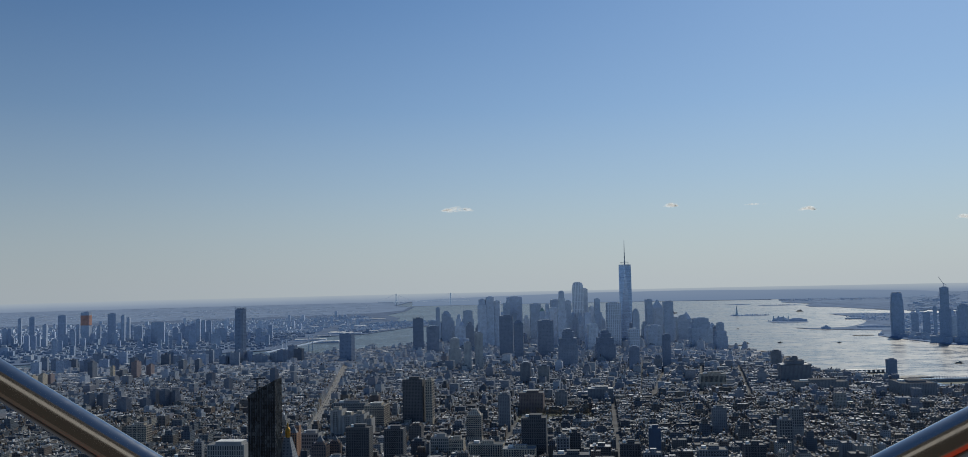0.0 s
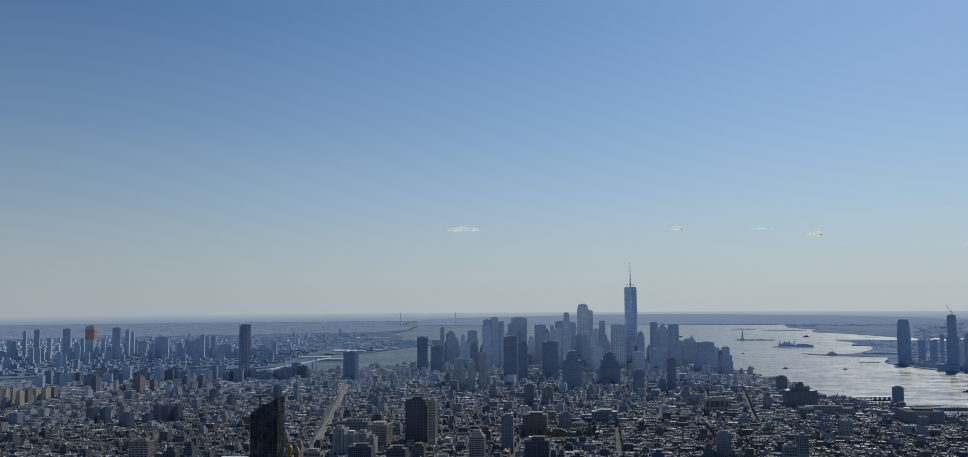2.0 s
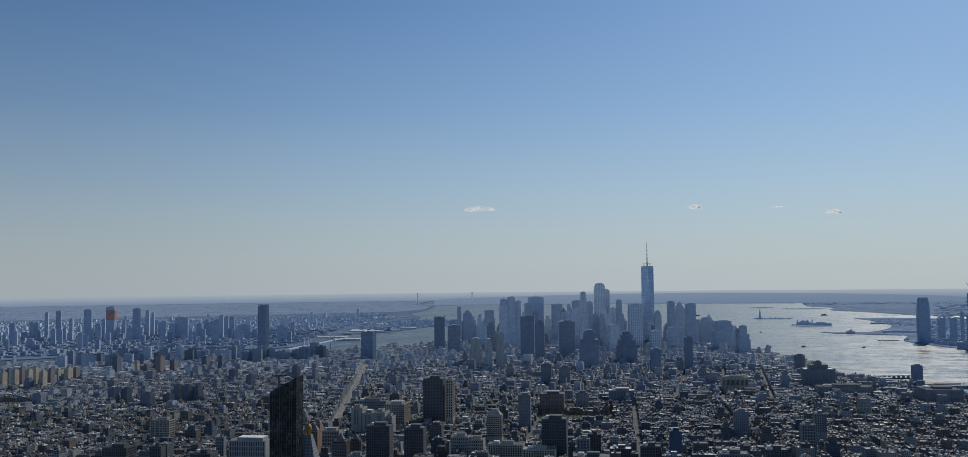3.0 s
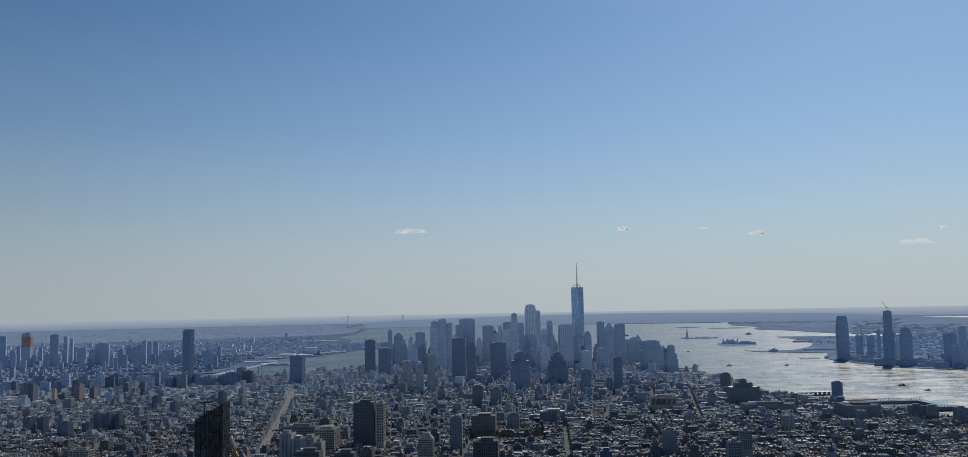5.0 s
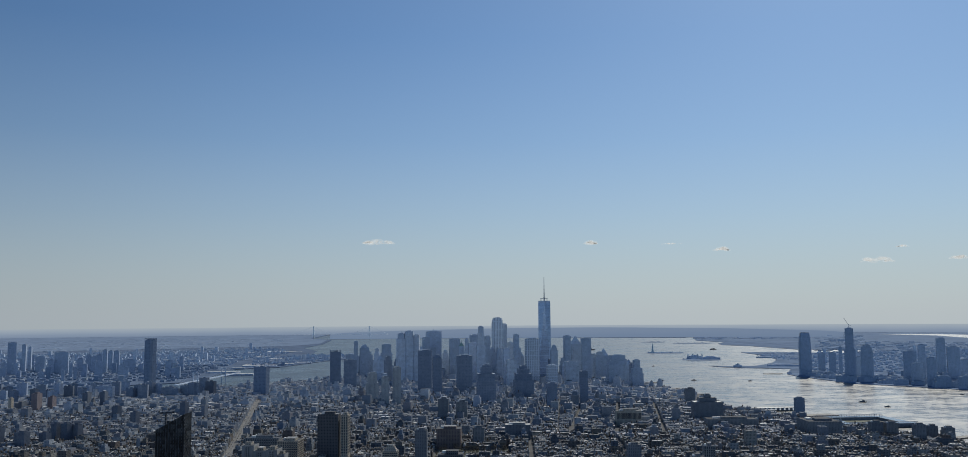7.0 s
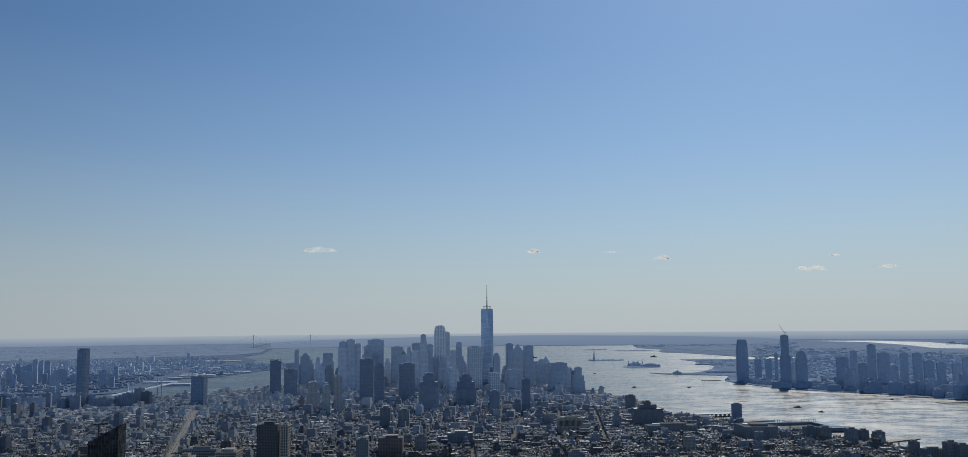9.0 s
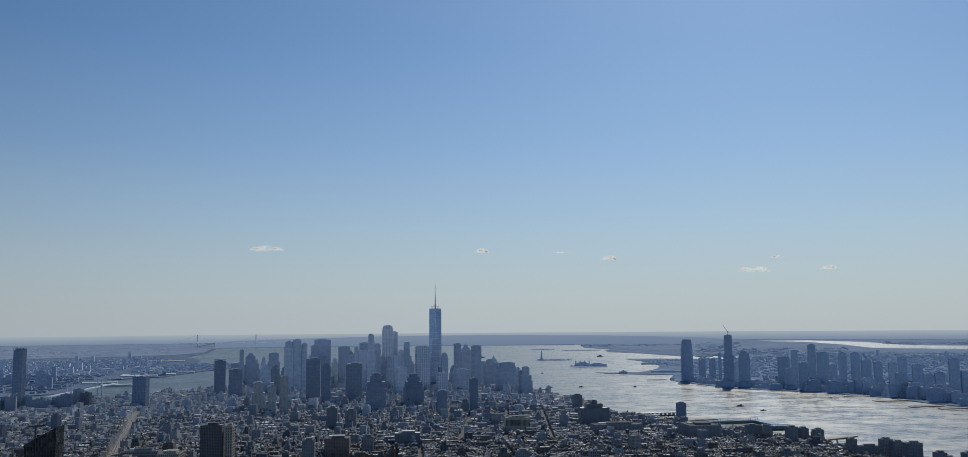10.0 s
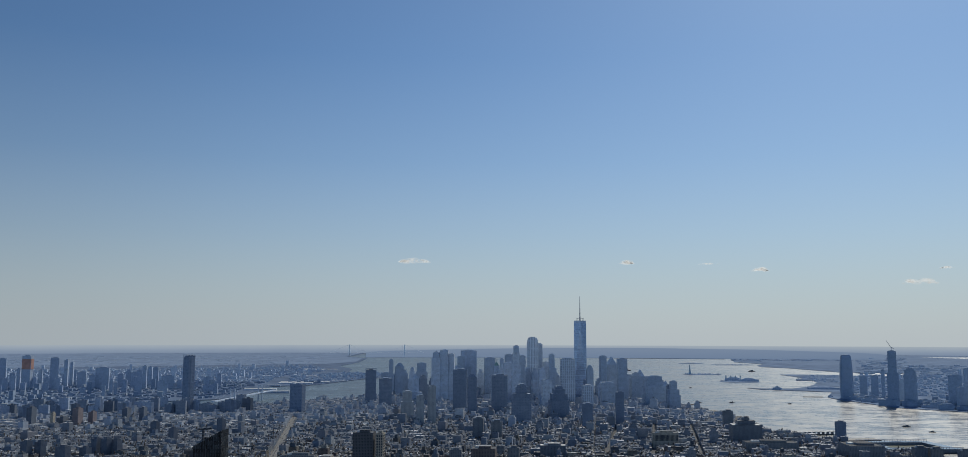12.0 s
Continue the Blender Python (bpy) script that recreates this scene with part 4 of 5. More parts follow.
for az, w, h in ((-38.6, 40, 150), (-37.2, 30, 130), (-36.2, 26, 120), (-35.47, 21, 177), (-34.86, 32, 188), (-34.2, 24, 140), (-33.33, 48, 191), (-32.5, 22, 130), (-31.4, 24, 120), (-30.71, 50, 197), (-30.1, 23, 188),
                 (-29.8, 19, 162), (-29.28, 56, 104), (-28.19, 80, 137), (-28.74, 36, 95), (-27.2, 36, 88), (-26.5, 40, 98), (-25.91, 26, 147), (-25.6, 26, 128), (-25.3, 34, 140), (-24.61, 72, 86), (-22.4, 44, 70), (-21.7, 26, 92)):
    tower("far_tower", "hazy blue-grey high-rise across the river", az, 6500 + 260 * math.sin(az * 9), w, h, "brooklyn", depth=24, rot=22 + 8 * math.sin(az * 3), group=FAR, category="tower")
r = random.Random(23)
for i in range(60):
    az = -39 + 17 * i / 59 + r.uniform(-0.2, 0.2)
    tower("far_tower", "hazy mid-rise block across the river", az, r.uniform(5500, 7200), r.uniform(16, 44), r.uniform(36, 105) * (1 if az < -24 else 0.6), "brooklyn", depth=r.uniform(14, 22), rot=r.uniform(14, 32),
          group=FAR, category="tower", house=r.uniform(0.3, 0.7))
e = tower("netted_tower", "tower under construction wrapped in orange netting", -32.07, 6500, 58, 212, "brooklyn", depth=36, rot=0, category="tower")
b = Build()
b.box(0, -18.6, 56, 1.5, 128, 192)
b.box(29.6, 0, 1.5, 30, 128, 192)
b.make("netting", ["orange", "orange"], e)

JERSEY = "waterfront towers beyond the river"


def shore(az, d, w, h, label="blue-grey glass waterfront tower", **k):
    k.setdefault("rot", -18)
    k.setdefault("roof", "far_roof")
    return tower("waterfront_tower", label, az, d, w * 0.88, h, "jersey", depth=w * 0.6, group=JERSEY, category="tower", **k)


def tapering_tower():
    e = base("rounded_glass_tower", "tallest waterfront glass tower with bowed sides and a rounded crown", "tower", 15.85, 5532, rot=-10)
    prof = ((-3, 66), (60, 68), (140, 66), (190, 62), (222, 55), (236, 50))
    b = Build()
    for z, w in prof:
        for x, y in ((-0.5, -0.3), (-0.38, -0.42), (0.38, -0.42), (0.5, -0.3), (0.5, 0.3), (0.38, 0.42), (-0.38, 0.42), (-0.5, 0.3)):
            b.v.append((x * w, y * w, z))
    for k in range(len(prof) - 1):
        for i in range(8):
            j = (i + 1) % 8
            b.face((8 * k + i, 8 * k + j, 8 * k + 8 + j, 8 * k + 8 + i))
    b.face(tuple(range(8 * len(prof) - 8, 8 * len(prof))))
    b.make("body", ["jersey"], e)
    b = Build()
    b.box(0, 0, 44, 36, 236, 241)
    b.make("crown", ["downtown_dark", "roof_one"], e)


tapering_tower()
e = shore(18.31, 5116, 62, 0, "tall glass tower under construction with a crane on top", steps=((1.0, 160), (0.75, 268)))
b = Build()
b.bar((0, 0, 268), (0, 0, 290), 1.2)
b.bar((0, 0, 284), (-22, 0, 322), 1.0)
b.bar((0, 0, 288), (12, 0, 280), 1.0)
b.make("crane", ["steel_grey"], e)
shore(19.21, 5126, 68, 0, "rounded blue glass tower", steps=((1.0, 150), (0.85, 172), (0.6, 182)))
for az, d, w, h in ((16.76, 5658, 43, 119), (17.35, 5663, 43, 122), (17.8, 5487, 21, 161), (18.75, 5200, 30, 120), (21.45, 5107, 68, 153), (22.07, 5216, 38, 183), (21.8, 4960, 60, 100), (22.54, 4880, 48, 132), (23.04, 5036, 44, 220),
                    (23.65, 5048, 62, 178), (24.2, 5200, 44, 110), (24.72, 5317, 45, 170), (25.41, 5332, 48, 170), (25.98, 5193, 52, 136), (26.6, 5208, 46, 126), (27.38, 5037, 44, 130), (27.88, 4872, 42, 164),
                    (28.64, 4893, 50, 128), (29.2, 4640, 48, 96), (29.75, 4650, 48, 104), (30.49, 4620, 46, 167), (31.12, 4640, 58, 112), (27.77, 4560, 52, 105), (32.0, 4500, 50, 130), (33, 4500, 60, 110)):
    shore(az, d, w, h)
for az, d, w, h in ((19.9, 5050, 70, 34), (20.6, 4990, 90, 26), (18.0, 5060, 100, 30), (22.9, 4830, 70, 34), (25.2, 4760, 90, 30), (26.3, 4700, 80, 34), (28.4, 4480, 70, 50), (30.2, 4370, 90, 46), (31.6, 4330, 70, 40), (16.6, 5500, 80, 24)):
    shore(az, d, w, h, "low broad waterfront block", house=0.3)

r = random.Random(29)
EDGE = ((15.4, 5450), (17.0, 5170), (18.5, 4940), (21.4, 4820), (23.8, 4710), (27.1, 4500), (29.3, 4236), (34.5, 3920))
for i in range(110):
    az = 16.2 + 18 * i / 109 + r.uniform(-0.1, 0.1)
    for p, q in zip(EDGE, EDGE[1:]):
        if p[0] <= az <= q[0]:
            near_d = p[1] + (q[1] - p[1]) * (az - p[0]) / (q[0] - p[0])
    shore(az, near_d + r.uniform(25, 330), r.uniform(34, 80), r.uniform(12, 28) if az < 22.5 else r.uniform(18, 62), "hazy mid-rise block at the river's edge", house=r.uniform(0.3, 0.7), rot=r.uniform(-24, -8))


# ---- city blocks ----
def city_polygon(pts):
    return [polar(a, d) for a, d in pts]


ISLE_XY = city_polygon(ISLAND)
for az, d in ((-22.05, 985), (-20.72, 1000), (0.34, 4640)):
    FOOT.append((*polar(az, d), 16, 14))
TREES_XY = []
# avenues that stay open: plan lines from point to point with a width
AVENUES = [((-724, 2074), (-851, 2572), 34), ((-851, 2572), (-1168, 3779), 38), ((-172, 1200), (-181, 2194), 9), ((-90, 2260), (-60, 2560), 6), ((-55, 2900), (-30, 3498), 6),
           ((49, 2600), (87, 3911), 6), ((205, 2150), (172, 2640), 9), ((-480, 1100), (-560, 3400), 8), ((-1100, 1500), (-1250, 3600), 8), ((-1500, 1600), (-1700, 3600), 8)]
# leafless squares: centre, size
SQUARES = [(-165, 2290, 190, 150), (-1830, 2370, 200, 190), (-560, 1480, 120, 130)]


def to_line(x, y, a, b):
    ax, ay = a
    bx, by = b
    t = ((x - ax) * (bx - ax) + (y - ay) * (by - ay)) / ((bx - ax) ** 2 + (by - ay) ** 2)
    t = max(0, min(1, t))
    return math.hypot(x - ax - t * (bx - ax), y - ay - t * (by - ay))


def free(x, y, w, dp):
    if any(abs(x - tx) < tw + w * 0.4 and abs(y - ty) < td + dp * 0.4 for tx, ty, tw, td in FOOT):
        return False
    return not any(abs(x - cx) < pw / 2 and abs(y - cy) < ph / 2 for cx, cy, pw, ph in SQUARES)


def off_avenues(x, y, w):
    """The same lot, pushed sideways to the kerb where an avenue would cut it."""
    for a, b_, width in AVENUES:
        gap = width / 2 + w / 2 - to_line(x, y, a, b_)
        if gap > 0 and min(a[1], b_[1]) < y < max(a[1], b_[1]):
            mid = a[0] + (b_[0] - a[0]) * (y - a[1]) / (b_[1] - a[1])
            x += gap if x > mid else -gap
    return x


rng = random.Random(7)


def storeys(x, y):
    """Height of a common house at a place of the plan."""
    d = math.hypot(x, y)
    u = rng.random()
    if d < 1750 and x > -900:
        return rng.uniform(18, 34) if u < 0.4 else (rng.uniform(34, 52) if u < 0.92 else rng.uniform(52, 66))
    if d > 3600 and -1000 < x < 420:
        return rng.uniform(18, 40) if u < 0.9 else rng.uniform(40, 76)
    if d > 3000 and -700 < x < 400:
        return rng.uniform(16, 28) if u < 0.9 else rng.uniform(30, 55)
    return rng.uniform(12, 21) if u < 0.82 else (rng.uniform(21, 30) if u < 0.982 else rng.uniform(32, 52))


LOTS = []
for (x0, x1, y0, y1, rot, bx, by, street) in ((-2400, 1500, 900, 2650, 1.5, 220, 58, 15), (-2700, 1200, 2650, 3650, -5.0, 120, 56, 12), (-2600, 900, 3650, 4900, -12.0, 90, 56, 12)):
    c, s = math.cos(radians(rot)), math.sin(radians(rot))
    my = (y0 + y1) / 2
    span = int((y1 - y0) * 0.75 / (by + street)) + 3
    for iy in range(-span, span):
        for ix in range(-18 if bx > 200 else -40, 19 if bx > 200 else 30):
            ox, oy = ix * (bx + 15), iy * (by + street)
            for row in (0, 1):
                u = 0.0
                while u < bx - 7:
                    w = min(bx - u, rng.choice((12, 15, 20, 26, 30)) if oy + my < 1550 else rng.choice((6, 6.5, 7, 7.5, 8, 9, 12, 15, 20, 26)) if oy + my < 2900 else rng.choice((7.5, 9, 12, 15, 20, 26, 32)))
                    dp = by / 2 - rng.uniform(0.5, 7)
                    lx, ly = ox + u + w / 2, oy + (dp / 2 if row == 0 else by - dp / 2)
                    u += w
                    x, y = lx * c - ly * s, my + lx * s + ly * c
                    if not (y0 <= y < y1 and x0 < x < x1):
                        continue
                    x = off_avenues(x, y, w)
                    az = math.degrees(math.atan2(x, y))
                    if az < -44 or az > 38 or not free(x, y, w, dp) or not inside(x, y + 20, ISLE_XY) or not inside(x + 25, y, ISLE_XY) or not inside(x - 25, y + 25, ISLE_XY):
                        continue
                    h = storeys(x, y)
                    LOTS.append((x, y, w, dp, h if rng.random() < 0.04 else min(h, max(13.0, w * 1.9)), radians(rot)))
LOTS.sort(key=lambda q: math.hypot(q[0], q[1]))
LOTS = [q for q in LOTS if math.hypot(q[0], q[1]) > 1050]


def rooftop(b, x, y, w, dp, h, rot, tank=True):
    """Bulkheads, vents and now and then a water tank on a roof."""
    c, s = math.cos(rot), math.sin(rot)
    for _ in range(rng.choice((1, 2, 2, 3, 4))):
        u, v = rng.uniform(-0.3, 0.3) * w, rng.uniform(-0.35, 0.35) * dp
        b.box(x + u * c - v * s, y + u * s + v * c, rng.uniform(1.5, 4), rng.uniform(1.5, 5), h - 1, h + rng.uniform(1.0, 3.8), rot, 2, 2)
    if tank and rng.random() < 0.16:
        u, v = rng.uniform(-0.25, 0.25) * w, rng.uniform(-0.25, 0.25) * dp
        tx, ty = x + u * c - v * s, y + u * s + v * c
        b.box(tx, ty, 2.4, 2.4, h - 1, h + 3.5, rot, 2, 2)
        b.cone(tx, ty, 2.0, 1.9, h + 3.5, h + 7.5, 8, 3)
        b.cone(tx, ty, 2.2, 0.1, h + 7.5, h + 9.2, 8, 3)


HOUSES = "houses of the nearest blocks"
for x, y, w, dp, h, rot in LOTS[:280]:
    e = base("town_house", "brick loft or town house with a flat cluttered roof", "house", xy=(x, y), rot=math.degrees(rot), group=HOUSES)
    b = Build()
    b.box(0, 0, w, dp, -3, h, lip=1.1)
    b.make("body", ["brick_one", "roof_one"], e)
    b = Build()
    b.box(0, -dp / 2 - 0.3, w, 0.8, h - 2.2, h - 0.3)
    b.make("cornice", ["brick_one"], e)
    if w > 18:
        b = Build()
        b.box(0, 0, w * 0.5, dp * 0.5, h - 1, h + 5, lip=0.7)
        b.make("penthouse", ["brick_one", "roof_one"], e)
    b = Build()
    rooftop(b, 0, 0, w, dp, h, 0.0)
    b.m = [0 if m == 2 else 1 for m in b.m]
    b.make("roof_house", ["clutter", "tank"], e)
bands = {}
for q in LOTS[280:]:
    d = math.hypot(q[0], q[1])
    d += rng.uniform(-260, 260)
    # bands by distance; the farther ones carry haze in their base colour
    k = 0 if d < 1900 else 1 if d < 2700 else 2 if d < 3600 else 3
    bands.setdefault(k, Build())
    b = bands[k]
    x, y, w, dp, h, rot = q
    if k == 3:
        b.box(x, y, w, dp, 0, h, rot)
    else:
        b.box(x, y, w, dp, 0, h, rot, lip=1.0 if k < 2 else 0)
    if w > 13 and h > 24 and rng.random() < 0.45:
        up = h + rng.uniform(4, 12)
        b.box(x, y, w * 0.62, dp * 0.6, h - 1, up, rot, lip=0.8)
        h = up
        w, dp = w * 0.6, dp * 0.6
    if k < 3 or rng.random() < 0.5:
        rooftop(b, x, y, w, dp, h, rot, k < 3)
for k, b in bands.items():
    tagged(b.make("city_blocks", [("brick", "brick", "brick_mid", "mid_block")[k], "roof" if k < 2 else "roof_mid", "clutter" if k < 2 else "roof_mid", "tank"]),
           ("close-packed brick lofts with flat roofs and water tanks", "rows of low brick houses with flat roofs", "crowded low brick streets and roofs in tones hazed for distance", "office and loft blocks downtown in hazed blue-grey tones")[k],
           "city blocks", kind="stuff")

# avenues as sheets 15 cm above the ground
b = Build()
for a, c, w in AVENUES:
    dx, dy = c[0] - a[0], c[1] - a[1]
    n = math.hypot(dx, dy)
    px, py = -dy / n * w / 2, dx / n * w / 2
    i = len(b.v)
    z = 3.3 + 0.05 * (len(b.f) % 3)
    b.v += [(a[0] - px, a[1] - py, z), (c[0] - px, c[1] - py, z), (c[0] + px, c[1] + py, z), (a[0] + px, a[1] + py, z)]
    b.face((i, i + 1, i + 2, i + 3))
tagged(b.make("road", ["avenue"]), "pale worn asphalt avenues running away between the blocks", "road", kind="structure")

# cars along the avenues
b = Build()
r = random.Random(41)
for a, c, w in AVENUES:
    dx, dy = c[0] - a[0], c[1] - a[1]
    n = math.hypot(dx, dy)
    for i in range(int(n / 7)):
        t, o = r.random(), r.choice((-0.32, -0.12, 0.12, 0.32)) * w
        x, y, rot = a[0] + dx * t - dy / n * o, a[1] + dy * t + dx / n * o, math.atan2(dy, dx)
        b.box(x, y, 4.6, 1.9, 3.6, 4.5, rot, 0, 0)
        b.box(x, y, 2.4, 1.7, 4.5, 5.1, rot, 0, 0, taper=0.85)
tagged(b.make("cars", ["clutter"]), "small cars and vans crowding the avenues", "cars", kind="stuff")

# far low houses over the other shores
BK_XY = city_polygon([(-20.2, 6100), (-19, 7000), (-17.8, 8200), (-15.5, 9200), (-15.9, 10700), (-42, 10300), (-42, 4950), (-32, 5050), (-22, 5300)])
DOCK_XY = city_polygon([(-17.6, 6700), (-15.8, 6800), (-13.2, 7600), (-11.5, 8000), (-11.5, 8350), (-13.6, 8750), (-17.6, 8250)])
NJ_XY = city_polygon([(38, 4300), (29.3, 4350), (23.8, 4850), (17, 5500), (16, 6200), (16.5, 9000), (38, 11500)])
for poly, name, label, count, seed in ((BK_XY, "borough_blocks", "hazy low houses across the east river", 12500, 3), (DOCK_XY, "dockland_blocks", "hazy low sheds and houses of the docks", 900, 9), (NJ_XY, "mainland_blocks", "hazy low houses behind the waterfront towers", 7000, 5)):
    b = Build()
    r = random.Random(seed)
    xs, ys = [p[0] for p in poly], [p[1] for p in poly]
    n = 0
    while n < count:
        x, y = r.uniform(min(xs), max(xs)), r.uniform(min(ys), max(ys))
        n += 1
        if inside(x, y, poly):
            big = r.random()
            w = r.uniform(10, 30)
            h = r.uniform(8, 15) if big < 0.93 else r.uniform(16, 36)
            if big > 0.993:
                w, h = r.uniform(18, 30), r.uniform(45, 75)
            # beyond this distance houses take the paler haze tones
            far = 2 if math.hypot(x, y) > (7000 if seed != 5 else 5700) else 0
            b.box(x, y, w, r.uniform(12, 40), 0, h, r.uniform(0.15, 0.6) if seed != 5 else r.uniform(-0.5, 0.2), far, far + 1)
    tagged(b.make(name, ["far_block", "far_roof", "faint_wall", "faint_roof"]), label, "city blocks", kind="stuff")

# works, depots and roofs, paled for haze, scattered over the farthest flats
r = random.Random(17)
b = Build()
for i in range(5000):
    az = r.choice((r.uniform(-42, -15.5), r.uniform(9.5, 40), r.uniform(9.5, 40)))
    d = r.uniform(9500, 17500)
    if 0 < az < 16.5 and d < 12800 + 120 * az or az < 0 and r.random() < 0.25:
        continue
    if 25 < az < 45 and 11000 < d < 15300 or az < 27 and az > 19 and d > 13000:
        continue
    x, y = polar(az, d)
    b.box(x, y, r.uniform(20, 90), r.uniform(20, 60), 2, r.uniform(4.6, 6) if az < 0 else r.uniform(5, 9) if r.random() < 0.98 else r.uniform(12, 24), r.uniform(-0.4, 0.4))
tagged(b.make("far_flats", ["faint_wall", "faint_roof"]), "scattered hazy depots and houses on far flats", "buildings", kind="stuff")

# ---- harbour things ----
# islands, halls and trees below take the haze-pale far tones
def islet(name, label, az, d, w, dp, h=3.0, mat="pale_land", rot=0):
    b = Build()
    b.cone(0, 0, 0.5, 0.42, -8, h, 14, 0, 0.2, w, dp)
    o = b.make(name, [mat])
    x, y = polar(az, d)
    o.matrix_world = pose(x * S, y * S, 0, 0, 0, rot)
    return tagged(o, label, "island", kind="structure")


islet("statue_island", "low island with trees under a statue", 7.7, 8780, 400, 260)
islet("station_island", "low island with old brick halls", 9.9, 7400, 350, 300)
islet("far_spit", "thin dark spit of land in the bright bay", 9.45, 12050, 600, 260)
islet("far_islet", "low hazy islet with sheds in the bright bay", 7.05, 12600, 380, 260)
islet("harbour_islet", "small dark islet off the tip", 2.6, 7400, 120, 50, 2)


# green copper made pale and bluish in its colour for harbour haze
M["hazed_copper"] = plain("hazed_green_copper", (0.48, 0.57, 0.62), 0.8)


def statue():
    """One plain standing figure on its tall base."""
    b = Build()
    b.cone(0, 0, 34, 32, 0, 8, 10)
    b.box(0, 0, 22, 22, 8, 22, taper=0.85)
    b.box(0, 0, 16, 16, 22, 47, taper=0.75)
    b.cone(0, 0, 6.0, 4.6, 47, 68, 10)
    b.cone(0, 0, 4.6, 3.0, 68, 78, 10)
    b.cone(0, 0, 2.2, 1.8, 78, 84, 8)
    b.bar((2.5, 0, 74), (5.5, 0, 92), 1.1)
    o = b.make("statue", ["hazed_copper"])
    x, y = polar(6.97, 8760)
    o.matrix_world = pose(x * S, y * S, 3 * S)
    tagged(o, "tall green copper statue on a stone base", "statue")


statue()


def hall(az, d, w, dp, h, label, towers=0, mat="faint_wall"):
    e = base("waterside_hall", label, "hall", az, d, rot=-8)
    b = Build()
    b.box(0, 0, w, dp, -2, h)
    b.make("body", [mat, "faint_roof"], e)
    b = Build()
    b.box(0, 0, w * 0.7, dp * 0.6, h, h + h * 0.5, taper=0.5)
    b.make("roof", ["faint_wall"], e)
    for i in range(towers):
        b = Build()
        b.cone((i - (towers - 1) / 2) * w * 0.3, -dp / 2, 5, 4, h, h * 2, 6)
        b.make("turret", ["hazed_copper"], e)


hall(9.5, 7550, 120, 60, 20, "brick island station hall with four turrets", 4)
hall(10.4, 7450, 150, 40, 16, "low brick island hospital hall")
hall(12.0, 6330, 54, 44, 13, "old terminal with a pointed clock tower", 1)
hall(13.5, 7800, 110, 50, 8, "low pale park hall")
hall(14.6, 6500, 200, 60, 12, "long train shed beside the terminal")
hall(14.95, 5660, 26, 20, 8, "small dark pier house")

b = Build()
r = random.Random(11)
for az, d, w, dp, n in ((7.7, 8780, 340, 200, 90), (9.9, 7520, 300, 220, 60), (14.3, 7900, 250, 900, 160), (15.2, 8600, 500, 500, 120), (9.45, 12050, 520, 160, 60), (7.05, 12600, 320, 160, 40)):
    cx, cy = polar(az, d)
    for _ in range(n):
        a, k = r.uniform(0, 6.28), math.sqrt(r.random()) / 2
        x, y, h = cx + w * k * math.cos(a), cy + dp * k * math.sin(a), r.uniform(6, 13)
        b.cone(x, y, 0.4, 0.3, 0, h * 0.4, 4)
        for _ in range(3):
            q = r.uniform(0.5, 1)
            b.cone(x + r.uniform(-4, 4), y + r.uniform(-4, 4), h * 0.42 * q, h * 0.12, h * r.uniform(0.25, 0.4), h * q, 6, 0, r.random())
tagged(b.make("shore_trees", ["faint_wall"]), "small hazy trees on the islands and park", "trees", kind="stuff")


def suspension_bridge(name, label, a, c, tower_h, deck_h, tw, mat, out, deck_w):
    """Two portal towers, a deck, main cables and hangers between plan points a and c."""
    A, C = Vector((*polar(*a), 0)), Vector((*polar(*c), 0))
    d = (C - A).normalized()
    side = Vector((-d.y, d.x, 0))
    e = new(name)
    e.matrix_world = pose(0, 0, 0)
    tagged(e, label, "bridge")
    for P in (A, C):
        b = Build()
        for k in (-1, 1):
            q = P + side * k * deck_w * 0.6
            b.box(q.x, q.y, tw, tw, -5, tower_h, math.atan2(d.y, d.x), 0, 0, taper=0.8)
        p, q = P - side * deck_w * 0.6, P + side * deck_w * 0.6
        for z in (tower_h - tw, deck_h - tw):
            b.bar((p.x, p.y, z), (q.x, q.y, z), tw * 0.5, 4)
        b.make("bridge_tower", [mat], e)
    L = (C - A).length
    ends = A - d * out * L, C + d * out * L
    b = Build()
    m = (ends[0] + ends[1]) / 2
    b.box(m.x, m.y, (ends[1] - ends[0]).length, deck_w, deck_h - 4, deck_h, math.atan2(d.y, d.x), 0, 0)
    b.make("deck", [mat], e)
    for k in (-1, 1):
        b = Build()
        pts = []
        for i in range(25):
            t = i / 24
            pts.append(A.lerp(C, t) + side * k * deck_w * 0.55 + Vector((0, 0, deck_h + 3 + (tower_h - deck_h - 3) * (2 * t - 1) ** 2)))
        pts = [ends[0] + side * k * deck_w * 0.55 + Vector((0, 0, deck_h))] + pts + [ends[1] + side * k * deck_w * 0.55 + Vector((0, 0, deck_h))]
        for p, q in zip(pts, pts[1:]):
            b.bar(p, q, tw * 0.045, 4)
        for p in pts[2:-2:2]:
            b.bar(p, (p.x, p.y, deck_h), tw * 0.025, 3)
        b.make("main_cable", [mat], e)


# bridge steel paled towards the sky, haze put into its base colour
M["hazed_steel"] = plain("hazed_bridge_steel", (0.72, 0.79, 0.85), 0.8)
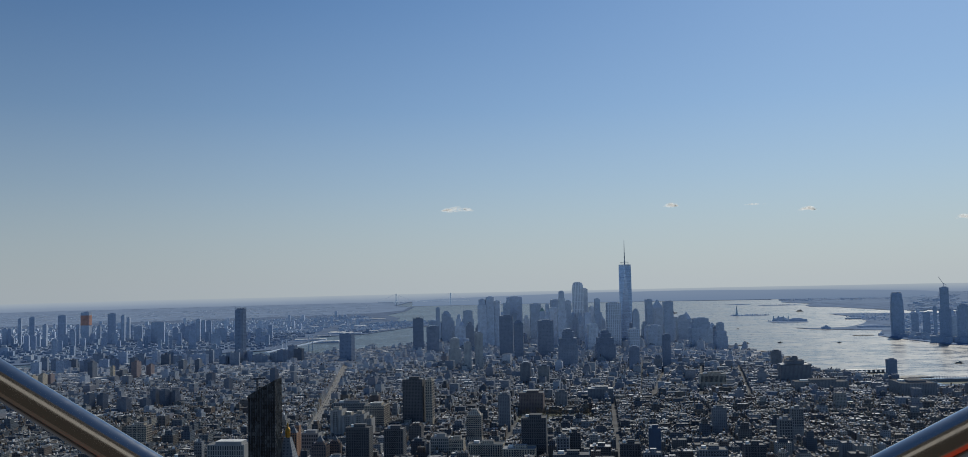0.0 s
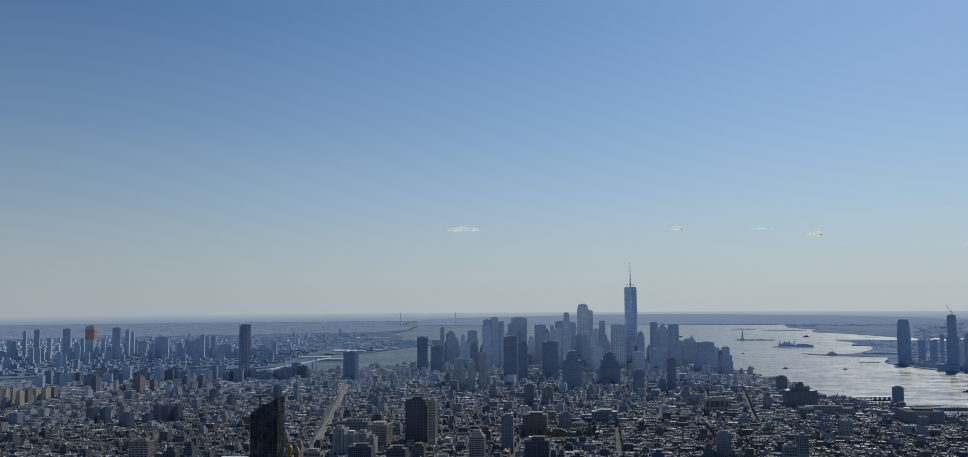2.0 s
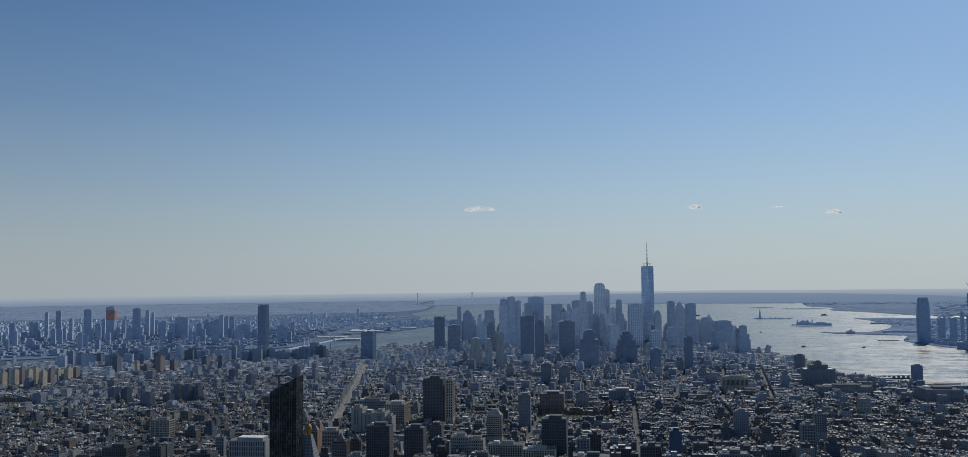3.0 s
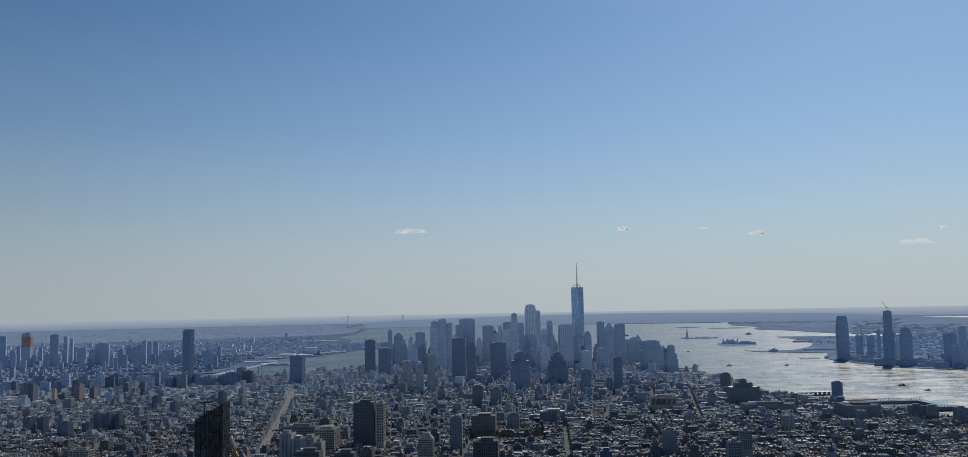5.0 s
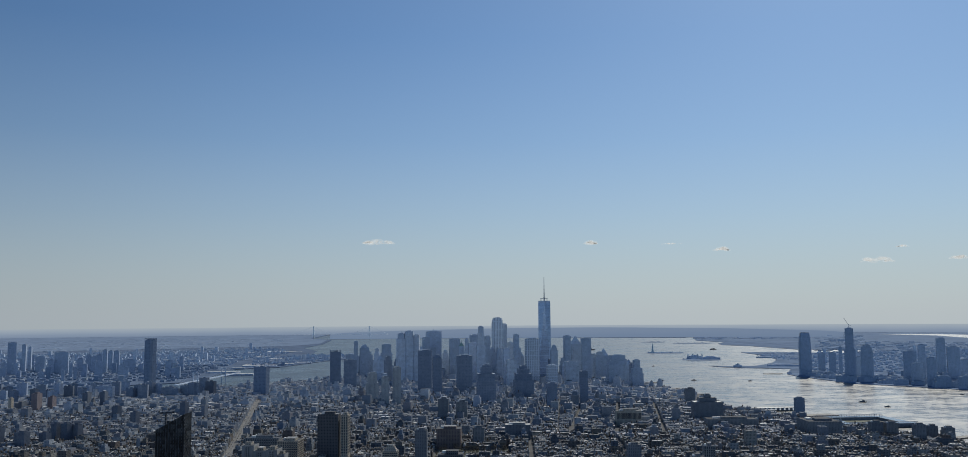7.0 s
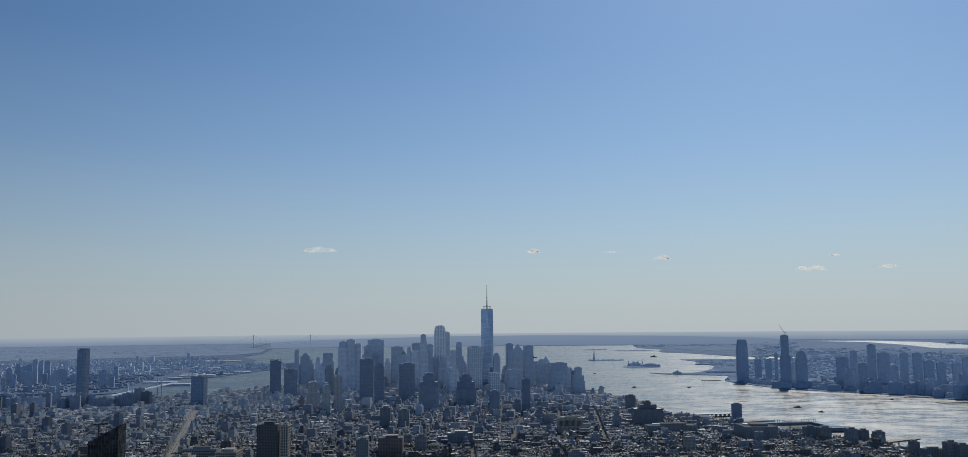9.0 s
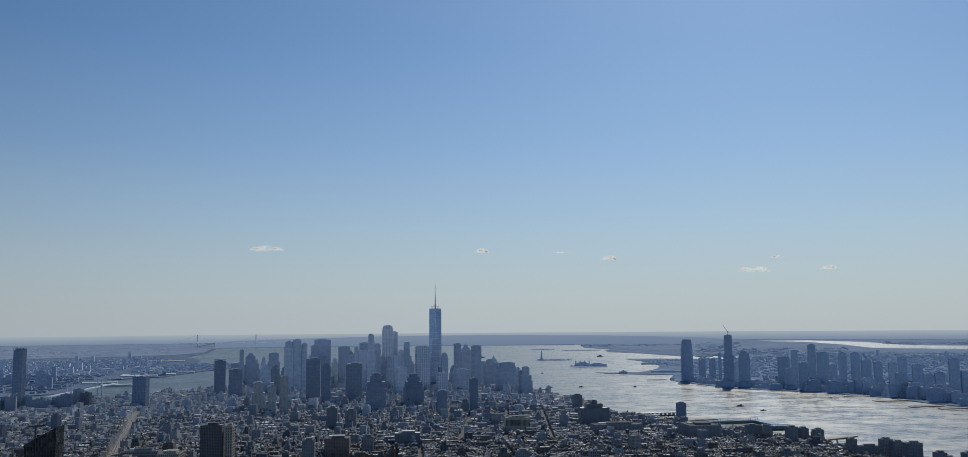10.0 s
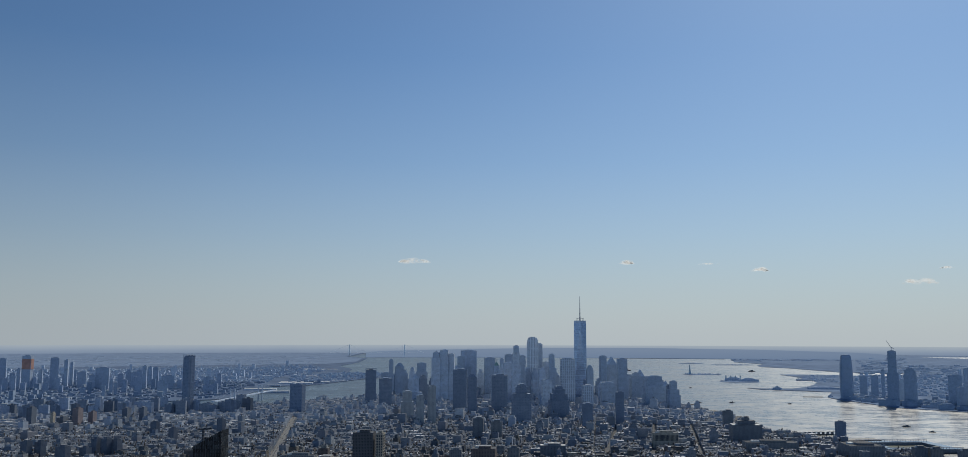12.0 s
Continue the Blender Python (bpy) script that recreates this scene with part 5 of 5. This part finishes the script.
suspension_bridge("harbour_bridge", "huge pale suspension bridge at the harbour mouth", (-14.0, 16500), (-10.6, 16400), 205, 68, 16, "hazed_steel", 0.35, 34)
suspension_bridge("river_bridge", "steel suspension bridge low over the east river", (-20.9, 4680), (-19.3, 5080), 84, 42, 5, "faint_wall", 0.6, 18)

# pale sheds and piers of the far docks
for az, d, w, dp, h in ((-18.4, 5760, 170, 40, 8), (-17.2, 6760, 240, 60, 9), (-15.7, 6930, 130, 50, 8), (-16.3, 7900, 110, 60, 9), (-16.4, 9600, 150, 110, 10), (-14.6, 7150, 120, 40, 7)):
    e = base("pier_shed", "long white-roofed pier shed shining at the water", "shed", az, d, rot=10, group="pier sheds")
    b = Build()
    b.box(0, 0, w, dp, -2, h)
    b.make("body", ["faint_wall", "white_roof"], e)
for az, d, w, dp, h in ((-19.3, 6020, 200, 60, 9), (-18.5, 6500, 90, 40, 7), (-17.4, 6950, 170, 70, 8), (-16.9, 8350, 160, 60, 8), (-15.3, 9600, 200, 90, 8), (-17.9, 9400, 120, 60, 9), (-19, 8000, 100, 40, 9)):
    e = base("dock_shed", "long pale flat-roofed dock shed at the water", "shed", az, d, rot=14, group="dock sheds")
    b = Build()
    b.box(0, 0, w, dp, -2, h)
    b.make("body", ["faint_wall", "shed"], e)
for az, d, w, dp, rot in ((13.6, 3440, 190, 24, 10), (16.3, 3330, 140, 60, 14), (24.3, 2900, 30, 150, -60), (6.9, 4800, 90, 30, 10), (8.3, 4420, 40, 40, 0), (9.9, 4120, 60, 20, 0), (27.2, 4330, 160, 40, 12), (25.4, 4560, 130, 26, 5), (30.4, 4020, 130, 22, 10), (29.0, 4080, 150, 20, 8), (14.0, 5640, 110, 24, 4)):
    e = base("pier", "low dark timber pier standing in the river", "pier", az, d, rot=rot, group="river piers")
    b = Build()
    b.box(0, 0, w, dp, -1.5, 0.6)
    b.make("deck", ["asphalt", "avenue"], e)
    b = Build()
    for i in range(8):
        for k in (-0.45, 0.45):
            b.cone((i / 7 - 0.5) * w * 0.95, k * dp, 0.8, 0.8, -8, 0.2, 5)
    b.make("pile", ["boat"], e)
    if w > 180:
        for i in range(12):
            b = Build()
            b.box((i / 11 - 0.5) * w * 0.95, 0, 1.6, dp * 0.8, 0.6, 8.4, 0, 0, 0)
            b.make("shed_frame", ["steel_grey"], e)
        b = Build()
        b.box(0, 0, w, dp * 0.8, 8.4, 10.4)
        b.make("shed_roof", ["steel_grey", "shed"], e)


def boat(az, d, size, rot):
    e = base("ferry", "small dark ferry with a white deck house on the river", "boat", az, d, rot=rot, group="boats on the river")
    e.location.z = 0
    b = Build()
    L, W = size, size * 0.28
    b.v = [(-L / 2, -W / 2, 0), (L * 0.3, -W / 2, 0), (L / 2, 0, 0), (L * 0.3, W / 2, 0), (-L / 2, W / 2, 0)]
    b.v += [(x * 1.03, y * 1.1, size * 0.09) for x, y, z in b.v]
    for i in range(5):
        b.face((i, (i + 1) % 5, 5 + (i + 1) % 5, 5 + i))
    b.face((5, 6, 7, 8, 9))
    b.make("hull", ["boat"], e)
    b = Build()
    b.box(-L * 0.08, 0, L * 0.6, W * 0.7, size * 0.09, size * 0.2)
    b.box(L * 0.05, 0, L * 0.22, W * 0.5, size * 0.2, size * 0.28)
    b.make("deck_house", ["slab", "shed"], e)


for az, d, size, rot in ((12.7, 5000, 45, 20), (18.9, 3900, 60, 10), (20.2, 3720, 44, 0), (7.5, 4950, 46, 5), (9.4, 5000, 50, -8), (7.0, 6400, 40, 30), (10.6, 9700, 120, 0), (2.7, 8600, 160, 5), (3.1, 9600, 200, -4), (24, 4400, 36, 12)):
    boat(az, d, size * 0.55, rot)


# ---- bare trees of the squares ----
def bare_tree(x, y, h, r):
    e = base("bare_tree", "leafless spring street tree with fine twigs", "tree", xy=(x, y), group="trees of the squares")
    b = Build()
    b.cone(0, 0, 0.35, 0.2, 0, h * 0.4, 6)
    for i in range(6):
        a = i * 1.05 + r.random()
        b.bar((0, 0, h * 0.36), (h * 0.26 * math.cos(a), h * 0.26 * math.sin(a), h * r.uniform(0.7, 0.9)), 0.12, 4)
    b.make("trunk", ["bark"], e)
    b = Build()
    for i in range(70):
        a, k, z = r.uniform(0, 6.28), math.sqrt(r.random()), r.random()
        k *= 0.36 * h * math.sin(math.pi * (0.2 + 0.75 * z))
        p = Vector((k * math.cos(a), k * math.sin(a), h * (0.4 + 0.6 * z)))
        i0 = len(b.v)
        for _ in range(4):
            b.v.append(tuple(p + Vector((r.uniform(-1, 1), r.uniform(-1, 1), r.uniform(-0.8, 0.8)))))
        b.face((i0, i0 + 1, i0 + 2))
        b.face((i0, i0 + 2, i0 + 3))
    b.make("crown", ["twig"], e)
    return e


r = random.Random(23)
kinds = [bare_tree(SQUARES[0][0] + 10 * i, SQUARES[0][1], r.uniform(14, 19), r) for i in range(3)]
for cx, cy, w, h in SQUARES:
    b = Build()
    b.box(cx, cy, w, h, 1, 3.2)
    tagged(b.make("park_ground", ["park"]), "brown lawns and paths of a city square", "park", kind="structure")
    for i in range(70):
        x, y = cx + r.uniform(-0.48, 0.48) * w, cy + r.uniform(-0.48, 0.48) * h
        copy_thing(kinds[i % 3], pose(x * S, y * S, 3.2 * S, 0, 0, r.uniform(0, 360)))


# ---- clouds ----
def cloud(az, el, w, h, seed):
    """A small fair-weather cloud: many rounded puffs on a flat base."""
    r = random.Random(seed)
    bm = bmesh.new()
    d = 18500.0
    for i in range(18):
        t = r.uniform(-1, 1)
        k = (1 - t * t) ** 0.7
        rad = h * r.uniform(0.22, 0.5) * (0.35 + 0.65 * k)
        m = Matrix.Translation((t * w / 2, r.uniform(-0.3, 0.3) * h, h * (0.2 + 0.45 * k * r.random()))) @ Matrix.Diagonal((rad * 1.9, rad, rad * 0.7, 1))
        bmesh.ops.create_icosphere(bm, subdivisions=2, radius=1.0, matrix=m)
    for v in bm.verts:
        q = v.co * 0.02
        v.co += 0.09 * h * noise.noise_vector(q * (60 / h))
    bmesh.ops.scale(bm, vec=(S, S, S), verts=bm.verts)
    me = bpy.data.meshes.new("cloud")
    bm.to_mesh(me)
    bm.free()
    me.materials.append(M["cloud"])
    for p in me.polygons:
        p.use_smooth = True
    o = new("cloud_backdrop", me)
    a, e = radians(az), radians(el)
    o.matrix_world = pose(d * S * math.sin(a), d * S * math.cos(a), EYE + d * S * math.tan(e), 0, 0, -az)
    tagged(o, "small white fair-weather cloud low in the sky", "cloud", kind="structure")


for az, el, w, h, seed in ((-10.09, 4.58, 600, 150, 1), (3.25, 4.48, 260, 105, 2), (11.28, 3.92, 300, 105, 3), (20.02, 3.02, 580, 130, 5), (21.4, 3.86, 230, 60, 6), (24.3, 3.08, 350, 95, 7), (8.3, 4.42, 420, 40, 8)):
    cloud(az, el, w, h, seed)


# ---- the observation deck and its fence ----
def fence():
    """Polished tubes in a zigzag, in one upright plane 60 cm ahead of the first eye."""
    e = new("safety_fence")
    e.matrix_world = pose(0, 0.6, EYE)
    tagged(e, "polished steel tube fence in a zigzag along the parapet", "fence")
    r = 0.0125
    off = r * 1.137
    lz, rz, ls, rs = -0.2922 - off, -0.1923 - off, -0.555, 0.530
    vx = (lz - rz) / (rs - ls)
    vz = lz + ls * vx
    reach = 1.15
    pts = [Vector((vx + k * reach, 0, vz + (0 if k % 2 == 0 else reach * 0.54))) for k in range(-3, 4)]
    pts[2], pts[4] = Vector((vx - reach, 0, vz - ls * reach)), Vector((vx + reach, 0, vz + rs * reach))
    for p, q in zip(pts, pts[1:]):
        bm = bmesh.new()
        d = q - p
        m = Matrix.Translation((p + q) / 2) @ d.to_track_quat("Z", "Y").to_matrix().to_4x4()
        bmesh.ops.create_cone(bm, cap_ends=False, segments=40, radius1=r, radius2=r, depth=d.length, matrix=m)
        for f in bm.faces:
            f.smooth = True
        me = bpy.data.meshes.new("tube")
        bm.to_mesh(me)
        bm.free()
        me.materials.append(M["steel"])
        new("tube", me).parent = e
    for p in pts:
        bm = bmesh.new()
        bmesh.ops.create_icosphere(bm, subdivisions=3, radius=r * 1.02, matrix=Matrix.Translation(p))
        for f in bm.faces:
            f.smooth = True
        me = bpy.data.meshes.new("elbow")
        bm.to_mesh(me)
        bm.free()
        me.materials.append(M["steel"])
        new("elbow", me).parent = e
    for p in pts[1::2] if pts[1].z < pts[0].z else pts[0::2]:
        b = Build()
        b.cone(p.x, p.y, 0.018, 0.018, -1.05, p.z, 16)
        b.make("post", ["steel"], e, scale=1.0)


fence()
# parapet out of view, kept dark so the tubes' undersides reflect dark
b = Build()
b.box(0, 0.62, 14, 0.3, EYE - 2.0, EYE - 1.05)
tagged(b.make("parapet_wall", ["bronze"], scale=1.0), "parapet below the fence, darkened for reflections in the tubes", "parapet", kind="structure")
b = Build()
b.box(0, -0.9, 14, 2.74, EYE - 2.0, EYE - 1.6)
tagged(b.make("floor", ["deck"], scale=1.0), "brown tiled floor of the observation deck", "floor", kind="structure")
# unseen wall, its height and dark tone set by the tubes' reflections
b = Build()
b.box(0, -2.5, 14, 0.4, EYE - 2.0, EYE + 8.5)
tagged(b.make("wall_north", ["bronze"], scale=1.0), "unseen dark wall behind the deck, sized for reflections in the tubes", "wall", kind="structure")
# band added out of view to reflect as a bright stripe in the tubes
b = Build()
b.box(0, -2.27, 14, 0.06, EYE + 1.9, EYE + 3.6)
tagged(b.make("trim", ["limestone"], scale=1.0), "unseen pale stone band added for a bright stripe in the tubes", "trim", kind="structure")
b = Build()
b.box(0, -6.0, 14, 13.0, 0, EYE - 2.01)
tagged(b.make("tower_shaft", ["limestone"], scale=1.0), "pale limestone tower carrying the deck", "tower", kind="structure")
# red boxes added out of view, only for the tubes' red reflection
for x, w in ((1.85, 3.0), (-0.95, 1.0)):
    e = new("red_deck_chest")
    e.matrix_world = pose(x, -0.3, EYE - 1.6)
    tagged(e, "unseen low red box added for the red reflection in the tubes", "chest", "deck chests")
    for name, z0, z1, grow in (("body", 0.0, 0.52, 0.0), ("lid", 0.52, 0.56, 0.03)):
        b = Build()
        b.box(0, 0, w + grow, 0.8 + grow, z0, z1)
        b.make(name, ["red_paint", "red_paint"], e, scale=1.0)


# square sports pier: sheds round an open field, lattice along the roof edges
def sports_pier():
    e = base("sports_pier", "square river pier with dark sheds round a green field", "pier", 18.9, 3120, rot=8)
    b = Build()
    b.box(0, 0, 236, 220, -2, 1.2)
    b.make("deck", ["asphalt", "asphalt"], e)
    b = Build()
    b.box(0, 0, 150, 130, 1.2, 1.7, 0, 0, 0)
    b.make("field", ["park"], e)
    for x, y, w, dp in ((0, -88, 230, 34), (0, 88, 230, 34), (-97, 0, 34, 140), (97, 0, 34, 140)):
        b = Build()
        b.box(x, y, w, dp, 1.2, 11)
        b.make("shed", ["slab", "slate"], e)
    for y in (-104, 104):
        for i in range(28):
            b = Build()
            b.box(-114 + 228 * i / 27, y, 1.2, 1.2, 11, 15, 0, 0, 0)
            b.make("lattice_post", ["steel_grey"], e)
        b = Build()
        b.box(0, y, 230, 1.4, 15, 16.2, 0, 0, 0)
        b.make("rail", ["steel_grey"], e)


sports_pier()
